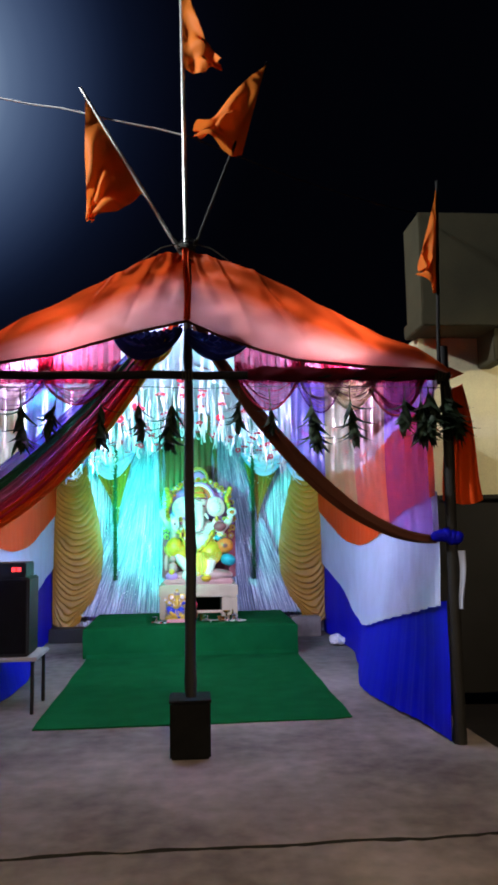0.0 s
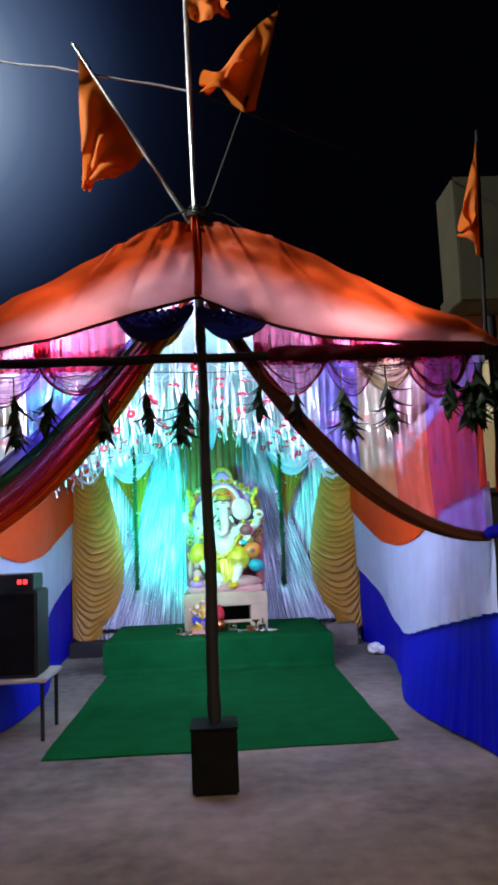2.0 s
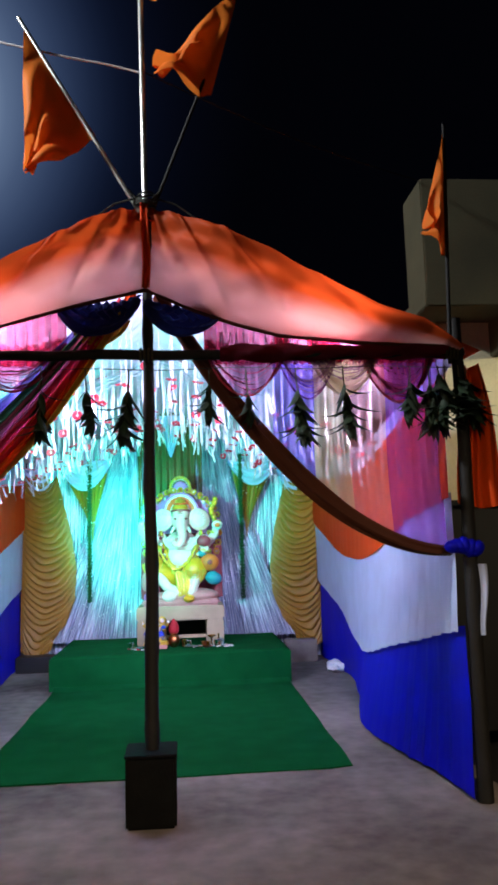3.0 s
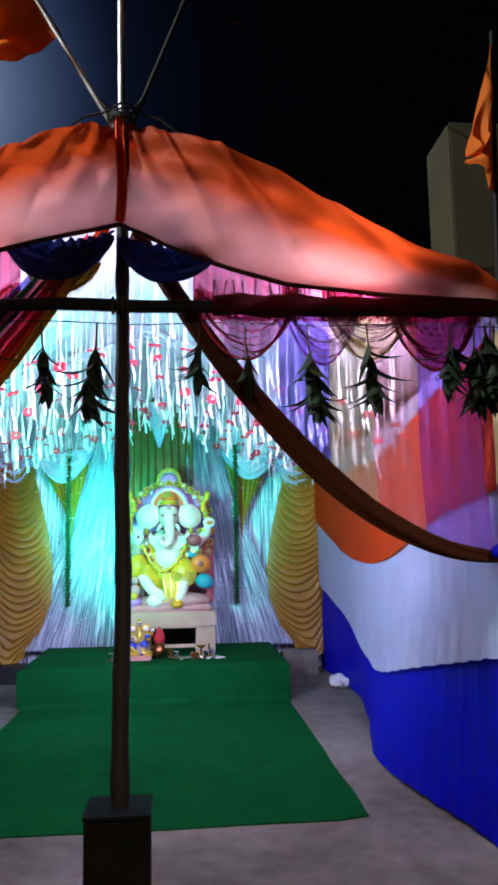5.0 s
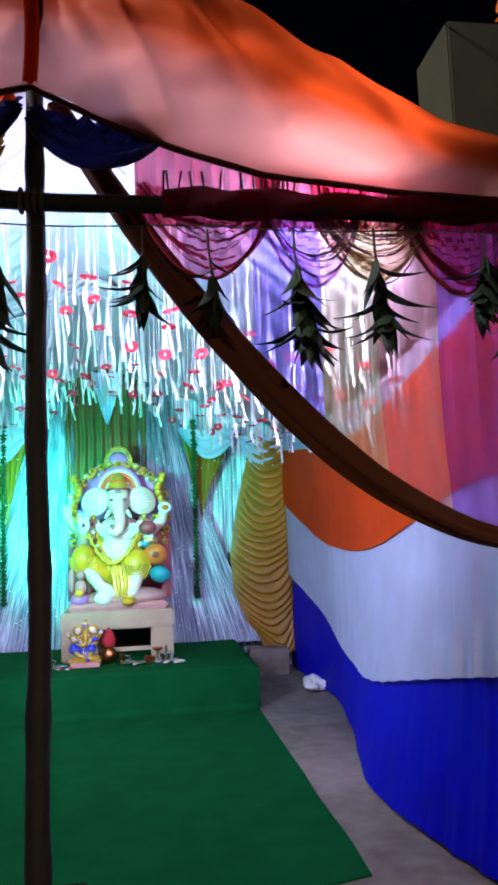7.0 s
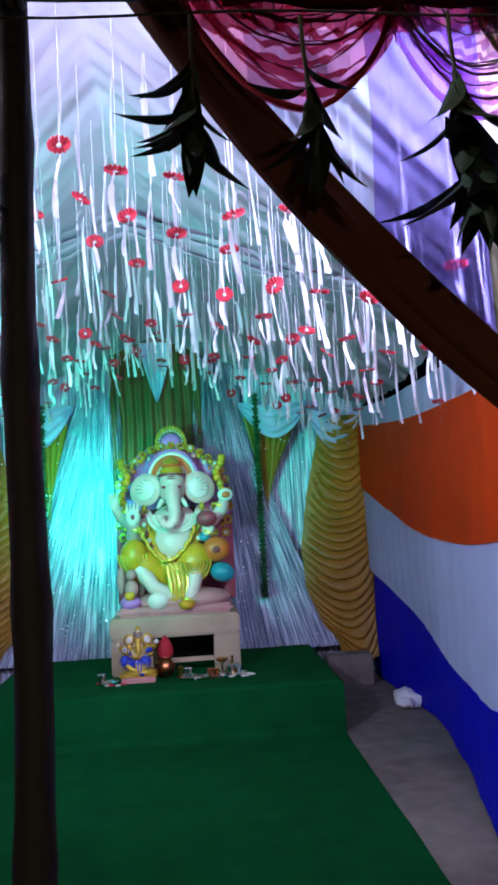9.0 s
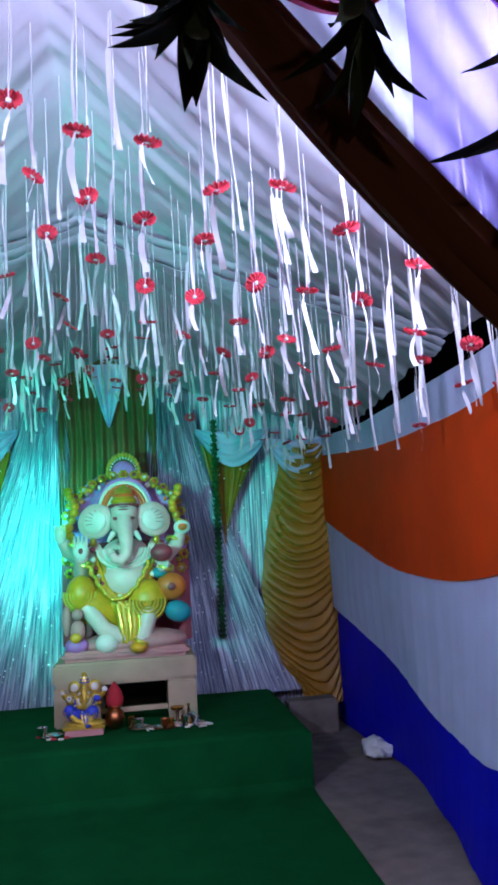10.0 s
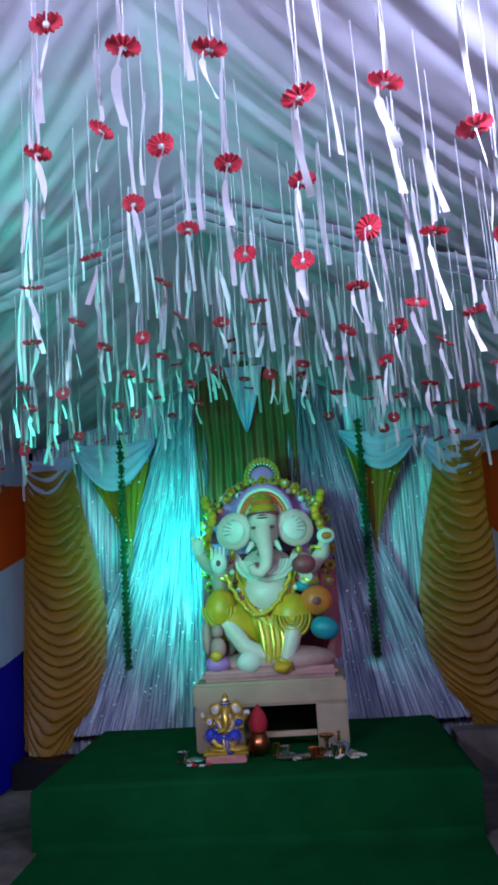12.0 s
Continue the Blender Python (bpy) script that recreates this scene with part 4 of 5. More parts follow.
PALE = mat("painted_white", (0.75, 0.72, 0.66), 0.4, 0, 0.12, 12, 0.1)
BLUEP = mat("painted_blue", (0.02, 0.05, 0.50), 0.45, 0, 0.2, 14, 0.1)


def limb(points, radii, bm, slot, sides=12):
    n0 = len(bm.faces)
    tube(points, radii, sides, bm)
    bm.faces.ensure_lookup_table()
    for f in bm.faces[n0:]:
        f.material_index = slot


def idol(ox, oy, oz, s, mats, name, label, arch=True):
    """A seated elephant-headed figure as one plain mesh; ox, oy, oz the middle of its base, s its scale."""
    bm = bmesh.new()
    tall = [(0.0, 0.0), (0.10, 0.10), (0.30, 0.37), (0.50, 0.59), (0.72, 0.845), (0.80, 0.925), (0.985, 1.06), (1.11, 1.165), (1.4, 1.455)]
    P = lambda x, y, z: (ox + s * x, oy + s * y, oz + s * (pl(tall, z) if arch else z))
    S = lambda *a: tuple(s * q for q in a)
    B = lambda x, y, z, a, b, c, slot, turn=(0, 0, 0), seg=18: ball(P(x, y, z), S(a, b, c), bm, slot, seg, turn)
    skin, yel, mar, lil, gil, ora, teal, rose, pale = range(9)
    # base and throne back
    n0 = len(bm.faces)
    box(*(ox + s * q for q in (-0.39, 0.37)), *(oy + s * q for q in (-0.28, 0.25)), oz, oz + s * 0.06, s * 0.02, bm)
    bm.faces.ensure_lookup_table()
    for f in bm.faces[n0:]:
        f.material_index = rose
    B(0.14, -0.14, 0.09, 0.23, 0.15, 0.07, rose)
    B(-0.05, -0.10, 0.08, 0.28, 0.16, 0.06, rose)
    if arch:
        def back(u, v):
            a = math.pi * (1.08 - 1.16 * u)
            r = 0.10 + 0.30 * v
            return P(r * math.cos(a) * 1.02, 0.20 - 0.05 * v, 0.62 + r * math.sin(a) * 1.28)
        n0 = len(bm.faces)
        grid(back, 40, 8, bm)
        bm.faces.ensure_lookup_table()
        for f in bm.faces[n0:]:
            f.material_index = lil
        n0 = len(bm.faces)
        grid(lambda u, v: P(-0.40 + 0.80 * u, 0.19 - 0.03 * math.sin(u * math.pi), 0.04 + 0.56 * v), 10, 6, bm)
        bm.faces.ensure_lookup_table()
        for f in bm.faces[n0:]:
            f.material_index = mar
        # the gilt arch of rosettes, with a fan on top
        for i in range(23):
            a = math.pi * (1.13 - 1.26 * i / 22)
            x, z = 0.395 * math.cos(a), 0.62 + 0.475 * math.sin(a)
            for q in range(6):
                B(x + 0.021 * math.cos(q * 1.047), 0.11, z + 0.021 * math.sin(q * 1.047), 0.014, 0.016, 0.014, gil if (i + q) % 4 else yel, (0, 0, 0), 8)
            B(x, 0.09, z, 0.014, 0.014, 0.014, (mar, pale, ora)[i % 3], (0, 0, 0), 8)
        for i in range(17):
            a = math.pi * (1.08 - 1.16 * i / 16)
            B(0.105 * math.cos(a), 0.12, 1.11 + 0.118 * math.sin(a), 0.013, 0.014, 0.020, gil, (0, 0, 0), 8)
            B(0.086 * math.cos(a), 0.11, 1.11 + 0.095 * math.sin(a), 0.008, 0.010, 0.008, pale, (0, 0, 0), 6)
        B(0.0, 0.14, 1.11, 0.078, 0.03, 0.080, lil)
        for k, (r0, slot) in enumerate(((0.178, lil), (0.158, pale), (0.138, ora), (0.118, ora), (0.098, pale))):
            limb([(ox + s * r0 * math.cos(a), oy + s * (0.03 - 0.010 * k), oz + s * (0.905 + r0 * 1.15 * math.sin(a))) for a in [math.pi * q / 18 for q in range(19)]], s * 0.013, bm, slot, 7)
        # yellow garlands down both sides, and the folds of the maroon seat cloth
        for sx in (-1, 1):
            for k in range(9):
                B(sx * (0.335 + 0.022 * math.sin(k)), 0.03, 0.60 + 0.045 * k, 0.030, 0.03, 0.030, yel if k % 3 else gil, (0, 0, 0), 8)
        def fold(u, v):
            a = math.pi * (1.0 + u)
            rip = 0.018 * math.sin(u * 60)
            return P((0.40 + rip) * math.cos(a), 0.16 + (0.20 + rip) * math.sin(a) * 0.5, 0.05 + 0.52 * v - 0.14 * v * abs(math.sin(math.pi * u)))
        n0 = len(bm.faces)
        grid(fold, 90, 6, bm)
        bm.faces.ensure_lookup_table()
        for f in bm.faces[n0:]:
            f.material_index = mar
    # body
    B(0.0, 0.0, 0.33, 0.19, 0.16, 0.19, skin)
    B(0.0, -0.03, 0.26, 0.20, 0.16, 0.12, yel)
    B(0.0, 0.03, 0.50, 0.17, 0.12, 0.14, skin)
    # legs in yellow cloth
    limb([P(-0.08, -0.02, 0.20), P(-0.22, -0.12, 0.27), P(-0.26, -0.16, 0.30)], [s * 0.11, s * 0.125, s * 0.09], bm, yel)
    B(-0.27, -0.16, 0.32, 0.095, 0.10, 0.115, yel)
    limb([P(-0.24, -0.18, 0.26), P(-0.14, -0.22, 0.16), P(0.0, -0.22, 0.11)], [s * 0.055, s * 0.05, s * 0.04], bm, skin)
    B(0.13, -0.14, 0.27, 0.125, 0.12, 0.135, yel)
    limb([P(0.14, -0.20, 0.24), P(0.10, -0.23, 0.12), P(0.08, -0.24, 0.06)], [s * 0.06, s * 0.05, s * 0.042], bm, skin)
    B(0.07, -0.27, 0.065, 0.055, 0.08, 0.035, yel)
    for cx, cz, ry in ((0.13, 0.27, 0.128), (-0.27, 0.32, 0.105)):
        zc = pl(tall, cz) if arch else cz
        for k in range(5):
            r1 = 0.022 + 0.020 * k
            limb([(ox + s * (cx + r1 * 1.05 * math.cos(t)), oy + s * (-0.145 - math.sqrt(max(0.0004, ry * ry - r1 * r1))), oz + s * (zc + r1 * 1.1 * math.sin(t))) for t in [math.pi * (0.95 + 1.1 * q / 14) for q in range(15)]], s * 0.0075, bm, gil if k % 2 else yel, 6)
    for k in range(6):
        limb([P(-0.05 + 0.03 * k, -0.20, 0.26), P(-0.03 + 0.028 * k, -0.245, 0.17), P(-0.02 + 0.02 * k, -0.25, 0.09)], [s * 0.022, s * 0.020, s * 0.012], bm, yel if k % 2 else gil, 8)
    # sash and necklaces
    for k in range(3):
        r = 0.115 + 0.03 * k
        limb([P(r * math.cos(t), -0.09 - 0.07 * math.sin(-t), 0.52 + 0.03 * k * 0 + (0.12 + 0.05 * k) * math.sin(t)) for t in [math.pi + i * math.pi / 14 for i in range(15)]], s * (0.016 - 0.002 * k), bm, (pale, gil, yel)[k], 7)
    limb([P(-0.17, -0.10, 0.46), P(-0.12, -0.17, 0.34), P(0.0, -0.21, 0.24), P(0.10, -0.19, 0.30), P(0.17, -0.12, 0.44)], s * 0.022, bm, yel)
    # head, trunk, ears, crown
    B(0.0, -0.06, 0.70, 0.088 if arch else 0.1, 0.11, 0.105, skin)
    B(0.0, -0.09, 0.765, 0.085, 0.08, 0.070, skin)
    for sx in (-1, 1):
        B(sx * 0.185, -0.01, 0.715, 0.122, 0.035, 0.112, skin, (0, sx * 30, sx * 20))
        B(sx * 0.185, -0.04, 0.712, 0.078, 0.022, 0.072, pale, (0, sx * 30, sx * 20))
        B(sx * 0.055, -0.165, 0.72, 0.016, 0.010, 0.010, mar, (0, 0, 0), 10)
        limb([P(sx * 0.07, -0.15, 0.64), P(sx * 0.10, -0.20, 0.60)], [s * 0.02, s * 0.010], bm, pale)
    tr = [(0, -0.13, 0.71), (0.006, -0.185, 0.645), (0.016, -0.215, 0.58), (0.010, -0.228, 0.525), (-0.025, -0.236, 0.495), (-0.065, -0.243, 0.505), (-0.078, -0.25, 0.535)] if arch else [(0, -0.15, 0.70), (0.005, -0.205, 0.62), (0.02, -0.235, 0.53), (0.01, -0.245, 0.45), (-0.04, -0.25, 0.40), (-0.10, -0.26, 0.40), (-0.115, -0.265, 0.44)]
    limb([P(*p) for p in tr], [s * q for q in ((0.056, 0.049, 0.042, 0.037, 0.033, 0.028, 0.022) if arch else (0.070, 0.062, 0.054, 0.047, 0.040, 0.034, 0.027))], bm, skin, 14)
    if arch:
        # round belly, the pale folds of the shawl over the chest, and the marigold garland in the lap
        B(0.0, -0.07, 0.385, 0.165, 0.13, 0.135, skin)
        for q in range(6):
            r1 = 0.075 + 0.019 * q
            limb([P(r1 * math.cos(t), -0.13 - 0.05 * math.sin(-t) + 0.004 * q, 0.555 + 0.62 * r1 * math.sin(t)) for t in [math.pi * (1.0 + w / 12) for w in range(13)]], s * 0.011, bm, pale if q % 2 else skin, 6)
        vee = [(-0.225, 0.49), (-0.20, 0.43), (-0.15, 0.35), (-0.085, 0.285), (-0.01, 0.29), (0.06, 0.34), (0.11, 0.41), (0.145, 0.48)]
        for w in range(46):
            t = w / 45 * 7
            j = min(6, int(t))
            x = vee[j][0] + (vee[j + 1][0] - vee[j][0]) * (t - j)
            z = vee[j][1] + (vee[j + 1][1] - vee[j][1]) * (t - j)
            B(x + 0.006 * math.sin(w * 5), -0.225 + 0.25 * abs(x + 0.04) ** 1.5, z, 0.0145, 0.014, 0.0145, yel if w % 4 else gil, (0, 0, 0), 7)
        # hanging petals and beads that crowd the arch
        for w in range(44):
            a = math.pi * (1.10 - 1.20 * w / 43)
            rr = 0.36 + 0.020 * math.sin(w * 2.7)
            B(rr * math.cos(a), 0.085 + 0.02 * math.cos(w * 3.1), 0.62 + 0.45 * math.sin(a) * rr / 0.37, 0.017 + 0.006 * math.sin(w * 1.9), 0.016, 0.018, (yel, gil, pale, gil, ora, yel, rose)[w % 7], (0, 0, 0), 7)
    limb([P(0, -0.06, 0.80), P(0, -0.055, 0.86), P(0, -0.05, 0.93), P(0, -0.05, 0.985)], [s * q for q in (0.084, 0.076, 0.052, 0.02)], bm, gil, 18)
    for k in range(4):
        limb([P((0.088 - 0.014 * k) * math.cos(t), -0.06 + (0.088 - 0.014 * k) * math.sin(t), 0.805 + 0.045 * k) for t in [i * 2 * math.pi / 16 for i in range(17)]], s * 0.012, bm, (mar, yel, ora, gil)[k], 6)
    # arms
    limb([P(-0.15, 0.02, 0.56), P(-0.28, 0.0, 0.50), P(-0.36, -0.05, 0.56), P(-0.39, -0.07, 0.61)], [s * 0.06, s * 0.055, s * 0.045, s * 0.035], bm, skin)
    B(-0.40, -0.08, 0.645, 0.036, 0.025, 0.055, pale)
    for q in range(4):
        limb([P(-0.425 + 0.016 * q, -0.09, 0.655), P(-0.432 + 0.020 * q, -0.095, 0.70)], [s * 0.010, s * 0.006], bm, skin, 6)
    limb([P(-0.15, 0.0, 0.52), P(-0.28, -0.10, 0.44), P(-0.265, -0.19, 0.52)], [s * 0.06, s * 0.055, s * 0.04], bm, skin)
    B(-0.265, -0.21, 0.555, 0.048, 0.022, 0.060, pale)
    for q in range(4):
        limb([P(-0.297 + 0.021 * q, -0.215, 0.575), P(-0.303 + 0.025 * q, -0.22, 0.635)], [s * 0.012, s * 0.007], bm, skin, 6)
    B(-0.265, -0.232, 0.555, 0.014, 0.006, 0.018, mar, (0, 0, 0), 8)
    limb([P(0.15, 0.02, 0.56), P(0.28, 0.0, 0.52), P(0.34, -0.05, 0.58), P(0.355, -0.07, 0.63)], [s * 0.06, s * 0.055, s * 0.045, s * 0.035], bm, skin)
    B(0.365, -0.09, 0.66, 0.055, 0.022, 0.045, pale)
    B(0.368, -0.11, 0.66, 0.030, 0.015, 0.022, ora)
    limb([P(0.15, 0.0, 0.52), P(0.26, -0.10, 0.42), P(0.23, -0.19, 0.46)], [s * 0.06, s * 0.05, s * 0.04], bm, skin)
    B(0.225, -0.21, 0.525, 0.07, 0.05, 0.055, mar)
    # bangles, armlets, chains and the painted ear veins
    for (cx, cy, cz), r0 in (((-0.32, -0.04, 0.585), 0.05), ((-0.245, -0.15, 0.475), 0.05), ((0.32, -0.04, 0.60), 0.05), ((0.245, -0.15, 0.44), 0.05), ((0.085, -0.235, 0.095), 0.06)):
        limb([P(cx + r0 * math.cos(t), cy + r0 * math.sin(t), cz + 0.012 * math.sin(2 * t)) for t in [q * 2 * math.pi / 12 for q in range(13)]], s * 0.011, bm, gil, 6)
    for sx in (-1, 1):
        for q in range(5):
            a = 0.5 + 0.35 * q
            limb([P(sx * 0.13, -0.055, 0.71), P(sx * (0.13 + 0.12 * math.sin(a)), -0.055, 0.72 + 0.075 * math.cos(a))], s * 0.0028, bm, rose, 5)
        B(sx * 0.20, -0.05, 0.60, 0.022, 0.02, 0.03, gil, (0, 0, 0), 10)
    for q in range(17):
        t = math.pi + math.pi * q / 16
        B(0.20 * math.cos(t), -0.13 + 0.05 * math.sin(t), 0.56 + 0.27 * math.sin(t), 0.017, 0.017, 0.017, pale if q % 2 else mar, (0, 0, 0), 8)
    for q in range(3):
        B(0.0, -0.172 - 0.004 * q, 0.775 + 0.016 * q, 0.035 - 0.006 * q, 0.006, 0.005, mar, (0, 0, 0), 8)
    for q in range(7):
        limb([P(0.045 * math.cos(t) , -0.20 - 0.006 * q, 0.645 - 0.030 * q + 0.010 * math.sin(t)) for t in [math.pi + math.pi * w / 6 for w in range(7)]], s * 0.004, bm, rose, 5)
    # cushions and small mount beside it
    if arch:
        B(0.28, -0.16, 0.335, 0.095, 0.075, 0.085, ora)
        B(0.28, -0.235, 0.335, 0.028, 0.014, 0.024, mar, (0, 0, 0), 10)
        B(0.315, -0.18, 0.215, 0.085, 0.07, 0.065, teal, (0, 15, 0))
        B(0.21, -0.14, 0.415, 0.05, 0.05, 0.035, teal)
        B(-0.12, -0.24, 0.095, 0.070, 0.055, 0.060, pale)
        B(-0.30, -0.22, 0.09, 0.07, 0.06, 0.05, lil)
        B(-0.29, -0.24, 0.16, 0.045, 0.04, 0.06, rose)
        B(-0.29, -0.25, 0.23, 0.034, 0.032, 0.036, rose)
        B(-0.30, -0.275, 0.13, 0.034, 0.02, 0.03, yel)
        B(-0.36, -0.18, 0.20, 0.03, 0.03, 0.09, rose)
    solo(name, bm, mats, label, "statue")


idol(-0.275, 9.60, 0.70, 1.07, [SKIN, DHOTI, MAROON, LILACP, GILT, ORANGEP, TEALP, ROSE, PALE], "idol", "painted elephant-headed idol with a gilt arch, on the cream pedestal")
idol(-0.535, 9.12, PLAT + 0.035, 0.33, [GILT, BLUEP, BLUEP, GILT, GILT, PALE, BLUEP, GILT, PALE], "small_idol", "small gilt and blue seated idol on the green platform", False)


def offerings():
    before = set(scene.objects)
    solo("wooden_stool", box(-0.57, -0.345, 9.02, 9.23, PLAT - 0.006, PLAT + 0.036, 0.008), ROSE, "small painted wooden board under the small idol", "board")
    t = thing("water_pot", (-0.28, 9.17, PLAT), "brass water pot topped with a red wrapped coconut", "pot")
    part("pot", lathe([(0.0, 0.0), (0.03, 0.0), (0.055, 0.03), (0.062, 0.065), (0.05, 0.10), (0.034, 0.118), (0.046, 0.135), (0.044, 0.14)], (-0.28, 9.17, PLAT)), COPPER, t)
    part("coconut", lathe([(0.034, 0.12), (0.052, 0.15), (0.055, 0.185), (0.042, 0.225), (0.022, 0.255), (0.006, 0.275), (0.0, 0.28)], (-0.28, 9.17, PLAT)), REDCLOTH, t, "red cloth wrapped coconut")
    def dish(x, y, r, m, name, label):
        solo(name, lathe([(0.0, 0.004), (r * 0.7, 0.004), (r, 0.016), (r * 1.02, 0.018), (r * 0.98, 0.012), (r * 0.7, 0.0), (0.0, 0.0)], (x, y, PLAT - 0.002)), m, label, "plate", "offering plates")
    dish(-0.13, 9.07, 0.075, STEELWARE, "steel_plate", "round steel plate on the platform")
    dish(0.03, 9.06, 0.07, COPPER, "copper_plate", "round copper plate on the platform")
    dish(-0.64, 9.07, 0.055, STEELWARE, "steel_plate", "small round steel plate")
    def cup(x, y, r, h, m, label):
        solo("cup", lathe([(0.0, 0.004), (r * 0.75, 0.0), (r * 0.8, h * 0.3), (r, h), (r * 0.92, h), (r * 0.7, h * 0.35), (0.0, h * 0.25)], (x, y, PLAT + 0.016), None, 16), m, label, "cup", "small cups")
    cup(-0.13, 9.07, 0.03, 0.05, STEELWARE, "small shiny steel offering cup")
    cup(0.02, 9.06, 0.026, 0.04, COPPER, "small reddish copper offering cup")
    cup(0.06, 9.08, 0.02, 0.035, BRASS, "small yellow brass offering cup")
    t = thing("oil_lamp", (0.10, 9.11, PLAT), "brass oil lamp with a stem and shallow bowl", "lamp")
    part("stand", lathe([(0.0, 0.0), (0.045, 0.0), (0.042, 0.012), (0.012, 0.022), (0.010, 0.07), (0.016, 0.078), (0.010, 0.086)], (0.10, 9.11, PLAT)), STEELWARE, t)
    part("bowl", lathe([(0.010, 0.084), (0.036, 0.094), (0.045, 0.110), (0.040, 0.108), (0.0, 0.096)], (0.10, 9.11, PLAT)), BRASS, t)
    bm = tube([(0.16, 9.07, PLAT + 0.06), (0.19, 9.05, PLAT + 0.075), (0.215, 9.03, PLAT + 0.055), (0.20, 9.01, PLAT + 0.025), (0.22, 8.99, PLAT + 0.008)], [0.014, 0.016, 0.015, 0.012, 0.008], 10)
    solo("conch", bm, STEELWARE, "small shiny metal horn shaped ornament on the platform", "ornament")
    bell = thing("hand_bell", (0.17, 9.14, PLAT), "small dark metal hand bell", "bell")
    part("body", lathe([(0.038, 0.0), (0.034, 0.012), (0.024, 0.035), (0.02, 0.055), (0.0, 0.062)], (0.17, 9.14, PLAT)), BRASS, bell)
    part("stem", lathe([(0.008, 0.058), (0.010, 0.08), (0.006, 0.10), (0.012, 0.115), (0.0, 0.122)], (0.17, 9.14, PLAT), None, 12), BRASS, bell)
    dish(0.22, 9.10, 0.045, STEELWARE, "steel_plate", "small steel plate at the platform's edge")
    dish(-0.03, 9.03, 0.06, STEELWARE, "steel_plate", "round steel plate with a low rim")
    cup(-0.18, 9.10, 0.022, 0.06, BRASS, "tall narrow brass offering cup")
    cup(0.145, 9.06, 0.028, 0.05, STEELWARE, "small shiny steel offering cup")
    cup(-0.70, 9.05, 0.030, 0.05, STEELWARE, "small shiny steel offering cup")
    r = random.Random(5)
    for i in range(26):
        x, y = r.choice(((-0.70, 9.06), (0.20, 9.03), (-0.05, 9.01), (0.27, 9.07), (-0.60, 9.0)))
        x, y = x + r.uniform(-0.06, 0.06), y + r.uniform(-0.03, 0.03)
        bm = bmesh.new()
        for k in range(5):
            ball((x + 0.010 * math.cos(k * 1.257), y + 0.010 * math.sin(k * 1.257), PLAT + 0.006), (0.009, 0.009, 0.005), bm, 0, 8)
        solo("blossom", bm, PALE if i % 3 else PETAL, "loose white blossom lying on the green felt" if i % 3 else "loose red blossom lying on the green felt", "flower", "loose blossoms")
    for ob in set(scene.objects) - before:
        if ob.parent is None:
            ob.location.x -= 0.08


offerings()


# ---- ceiling ribbons and paper flowers ----
def ribbon_mesh(length, seed, width):
    r = random.Random(seed)
    tw, ph = r.uniform(-2.0, 2.0), r.uniform(0, 6)
    hang = r.uniform(0.25, 0.5)
    bm = bmesh.new()
    def f(u, v):
        a = ph + tw * v + 0.5 * math.sin(5 * v + ph)
        w = width * (0.30 if v < hang * 0.5 else 1.0) * (2 * u - 1) / 2
        drift = 0.015 * math.sin(3 * v + ph)
        return (w * math.cos(a) + drift, w * math.sin(a) * 0.6, -length * v)
    grid(f, 2, 18, bm)
    return to_mesh("ribbon", bm, RIBBON)


def flower_mesh(seed):
    r = random.Random(seed)
    bm = bmesh.new()
    def f(u, v):
        a = 2 * math.pi * u
        rad = 0.008 + 0.0265 * v
        return (rad * math.cos(a), rad * math.sin(a), 0.0042 * math.sin(15 * a) * v + 0.005 * v * v + 0.004 * wob(a, v, seed, 2))
    grid(f, 60, 3, bm, True)
    return to_mesh("petals", bm, PETAL)


RIB = [ribbon_mesh(0.18 + 0.06 * (i % 7), i, 0.013 + 0.003 * (i % 3)) for i in range(21)]
FLW = [flower_mesh(i) for i in range(4)]
cb = bmesh.new()
ball((0, 0, 0.004), (0.0065, 0.0065, 0.005), cb, 0, 8)
CENTRE = to_mesh("centre", cb, PALE)
THR = to_mesh("thread", tube([(0, 0, 0), (0.004, 0, -0.5), (0, 0, -1)], 0.0016, 4, caps=False), THREAD)
crnd = random.Random(21)


def strand(x, y, drop, first):
    """A thread with a ribbon at its end."""
    z = roof_z(x, y) - 0.02
    root = thing("ribbon_strand", (x, y, z), "white ribbon hanging on a thread from the ceiling cloth", "ribbon", "ceiling ribbons")
    t = new("thread", THR)
    t.parent, t.scale = root, (1, 1, drop)
    rb = new("ribbon", RIB[first % 21])
    rb.parent = root
    length = 0.18 + 0.06 * (first % 7)
    rb.matrix_basis = pose(0, 0, -max(0.02, drop - length), crnd.uniform(-2, 2), crnd.uniform(-2, 2), crnd.uniform(-40, 40))


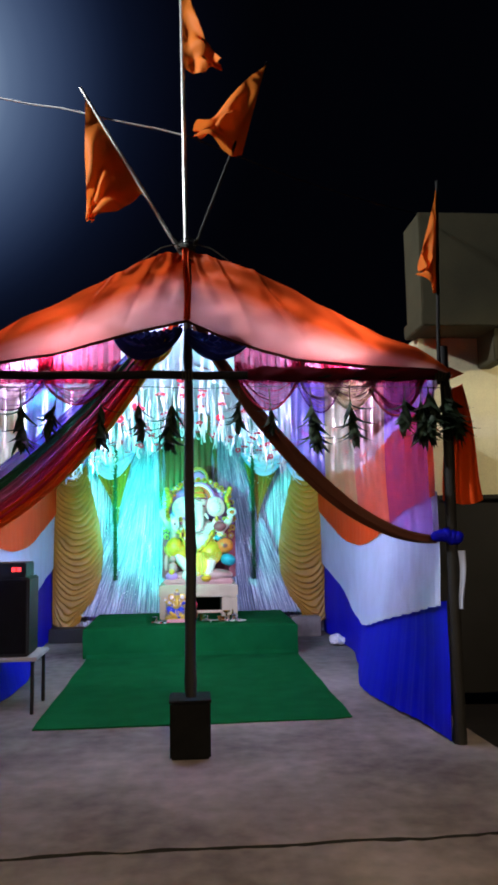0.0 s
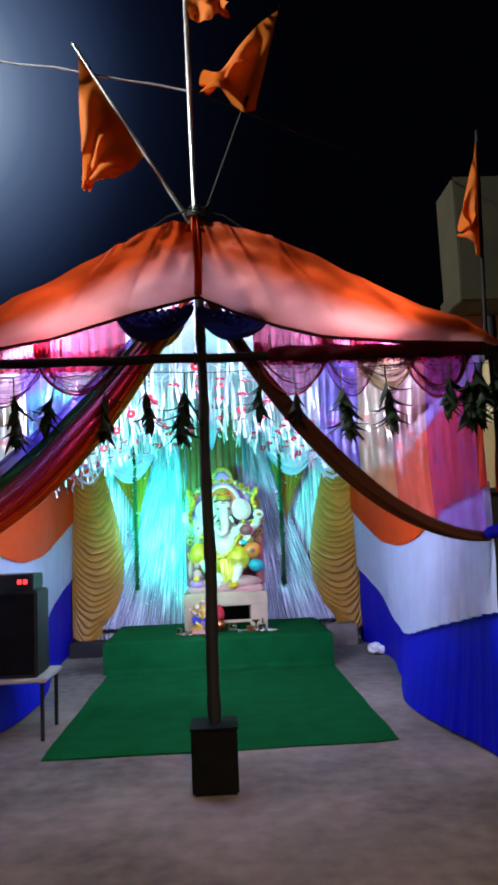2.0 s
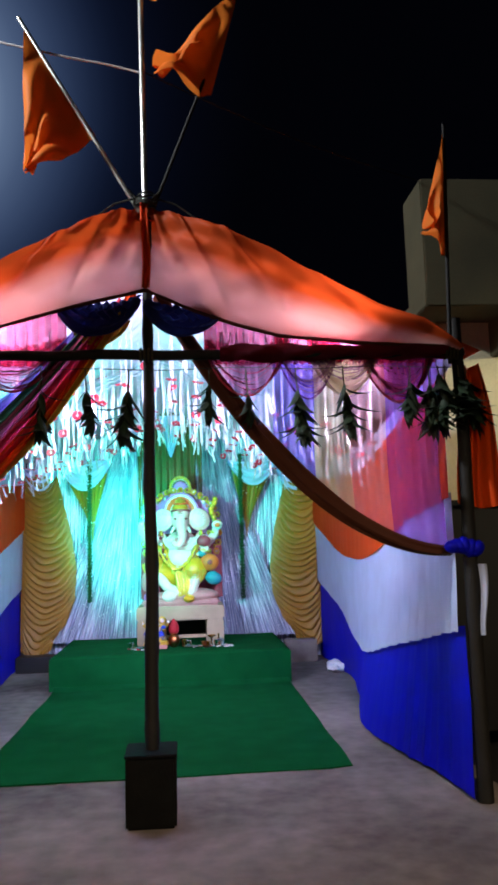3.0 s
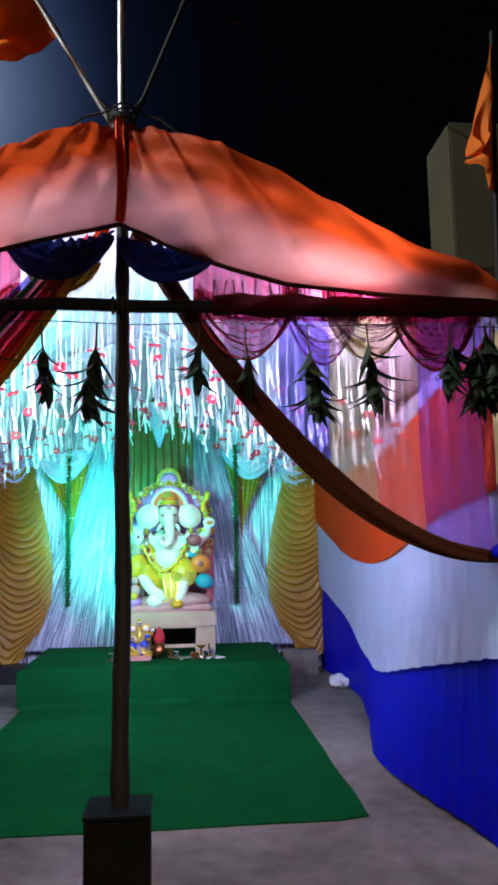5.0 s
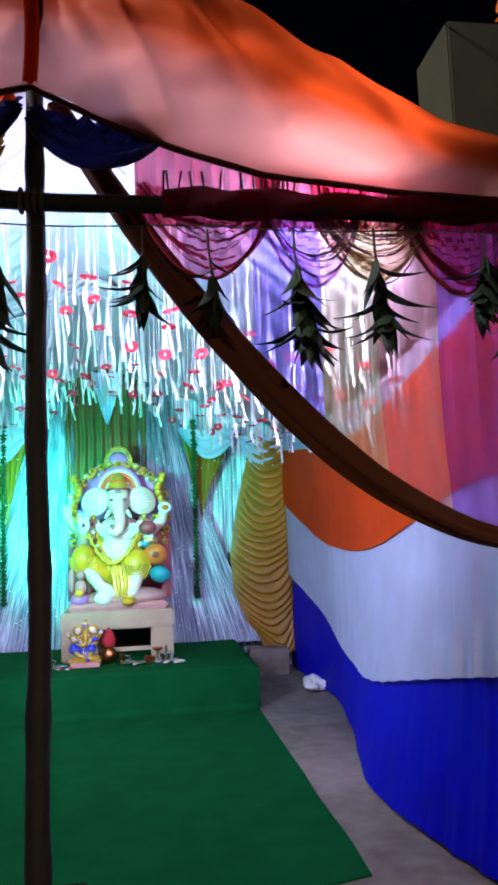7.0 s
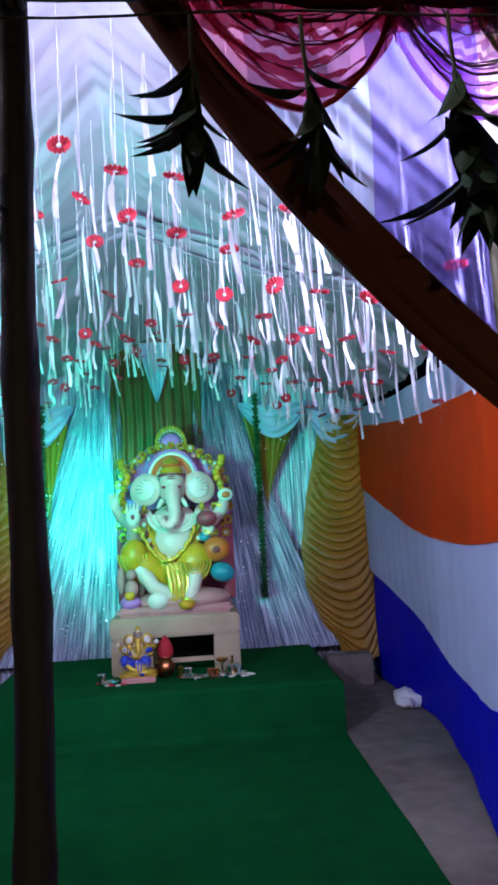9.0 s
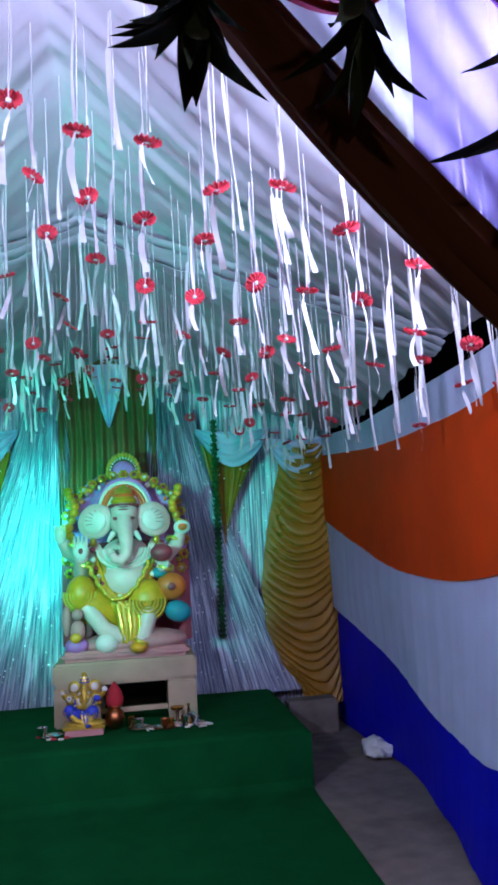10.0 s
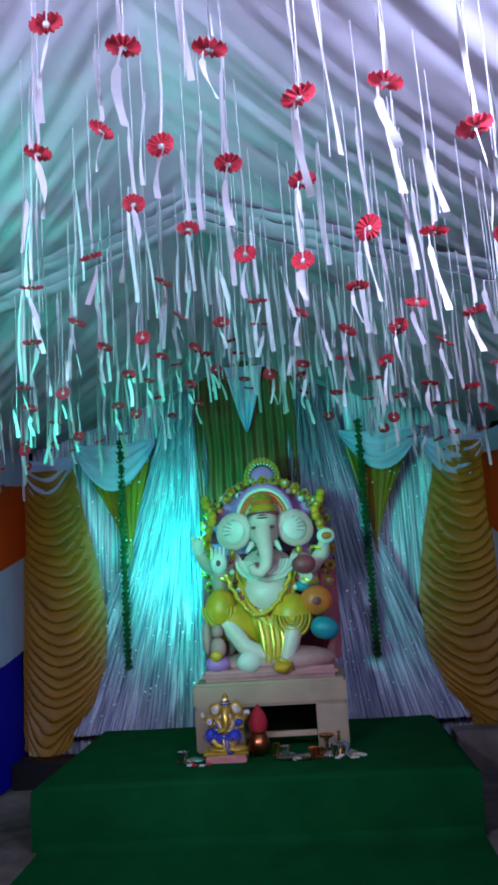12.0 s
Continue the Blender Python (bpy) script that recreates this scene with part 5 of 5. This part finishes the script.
def flower_strand(x, y, drop, first):
    """A thread that carries a paper flower, with a short ribbon below the flower."""
    root = thing("flower_strand", (x, y, roof_z(x, y) - 0.02), "pleated red paper flower on a thread with a white ribbon below", "paper flower", "ceiling flowers")
    t = new("thread", THR)
    t.parent, t.scale = root, (1, 1, drop)
    turn = pose(0, 0, -drop, crnd.gauss(0, 13), crnd.gauss(0, 13), crnd.uniform(0, 360))
    if crnd.random() < 0.14:
        turn = pose(0, 0, -drop, 72, crnd.uniform(-20, 20), 0)
    for name, mesh in (("petals", FLW[crnd.randrange(4)]), ("centre", CENTRE)):
        o = new(name, mesh)
        if name == "petals":
            o.parent, o.matrix_basis, petals = root, turn, o
        else:
            o.parent = petals
            tagged(o, "pale flower centre")
    rb = new("ribbon", RIB[first % 21])
    rb.parent = root
    k = crnd.uniform(0.10, 0.22) * (1.0 if y < 8.0 else 0.7) / (0.18 + 0.06 * (first % 7))
    rb.matrix_basis = pose(0, 0, -drop, crnd.uniform(-2, 2), crnd.uniform(-2, 2), crnd.uniform(-40, 40)) @ Matrix.Diagonal((1, 1, k, 1))
    upper = new("ribbon", RIB[(first + 5) % 21])
    upper.parent = root
    upper.matrix_basis = pose(0, 0, -0.45 * drop, 0, 0, crnd.uniform(-40, 40)) @ Matrix.Diagonal((0.55, 1, 0.5 * drop / (0.18 + 0.06 * ((first + 5) % 7)), 1))


# threads tied in rows along the ceiling seams: a row with flowers, then a row of ribbons alone
k = 0
for iy in range(11):
    for ix in range(-10, 10):
        x = -0.285 + 0.160 * ix + crnd.uniform(-0.012, 0.012)
        y = 5.965 + 0.408 * iy + crnd.uniform(-0.03, 0.03)
        if abs(x - CX) > 1.55:
            continue
        k += 1
        if y < 9.6 and (iy < 3 or crnd.random() < 0.68):
            flower_strand(x, y, crnd.uniform(0.50, 0.60) - 0.09 * max(0.0, y - 7.6), k)
        for _ in range(1 if iy < 2 else 2):
            x2, y2 = x + crnd.uniform(0.03, 0.13), y + 0.204 + crnd.uniform(-0.10, 0.10)
            if abs(x2 - CX) < 1.55 and y2 < 9.7 and crnd.random() < (0.6 if iy < 2 else 0.75):
                strand(x2, y2, crnd.uniform(0.42, 0.70) - 0.08 * max(0.0, y2 - 7.6), k + 11 * _)


# ---- loudspeaker on its table ----
def sound_table():
    t = thing("side_table", (-1.78, 6.500, 0), "small table with a grey top and thin legs", "table")
    part("tabletop", box(-2.0, -1.53, 6.300, 6.820, 0.385, 0.415, 0.008), TABLETOP, t)
    for x in (-1.96, -1.57):
        for y in (6.340, 6.780):
            part("leg", tube([(x, y, 0.0), (x, y, 0.387)], 0.014, 8), BLACK, t)
    s = thing("loudspeaker", (-1.78, 6.500, 0.415), "black loudspeaker cabinet standing on the side table", "loudspeaker")
    cabinet = part("cabinet", box(-1.97, -1.60, 6.340, 6.700, 0.415, 1.00, 0.012), BLACK, s)
    part("grille", box(-1.95, -1.62, 6.328, 6.342, 0.44, 0.98, 0.004), TIN, cabinet)
    a = thing("amplifier", (-1.8, 6.500, 1.0), "small black amplifier with a red display on the loudspeaker", "amplifier")
    case = part("case", box(-1.96, -1.63, 6.360, 6.660, 1.0, 1.11, 0.008), BLACK, a)
    for i in range(2):
        part("display", box(-1.735 + 0.04 * i, -1.71 + 0.04 * i, 6.352, 6.362, 1.045, 1.075), LED, case, "lit red display bar")


sound_table()


# ---- neighbouring house ----
def house():
    h = thing("house", (3.5, 8.0, 0), "yellow plastered house with an overhanging upper storey", "house")
    # lower wall takes the lit tone, the storey above it the unlit one
    part("wall", box(1.66, 7.5, 6.92, 7.3, 0.0, 3.02), LITWALL, h, "lower wall, its lamplight put into a paler colour")
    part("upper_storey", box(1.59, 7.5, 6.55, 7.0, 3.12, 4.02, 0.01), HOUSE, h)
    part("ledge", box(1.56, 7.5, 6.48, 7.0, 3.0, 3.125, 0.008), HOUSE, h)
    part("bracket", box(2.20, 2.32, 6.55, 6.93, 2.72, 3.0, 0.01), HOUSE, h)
    w = thing("boundary_wall", (3.5, 6.6, 0), "low dark painted wall before the house", "wall")
    part("masonry", box(1.50, 7.5, 6.50, 6.68, 0.0, 1.54, 0.01), DARKWALL, w)
    part("coping", box(1.47, 7.5, 6.46, 6.72, 1.54, 1.58, 0.008), DARKWALL, w)


house()
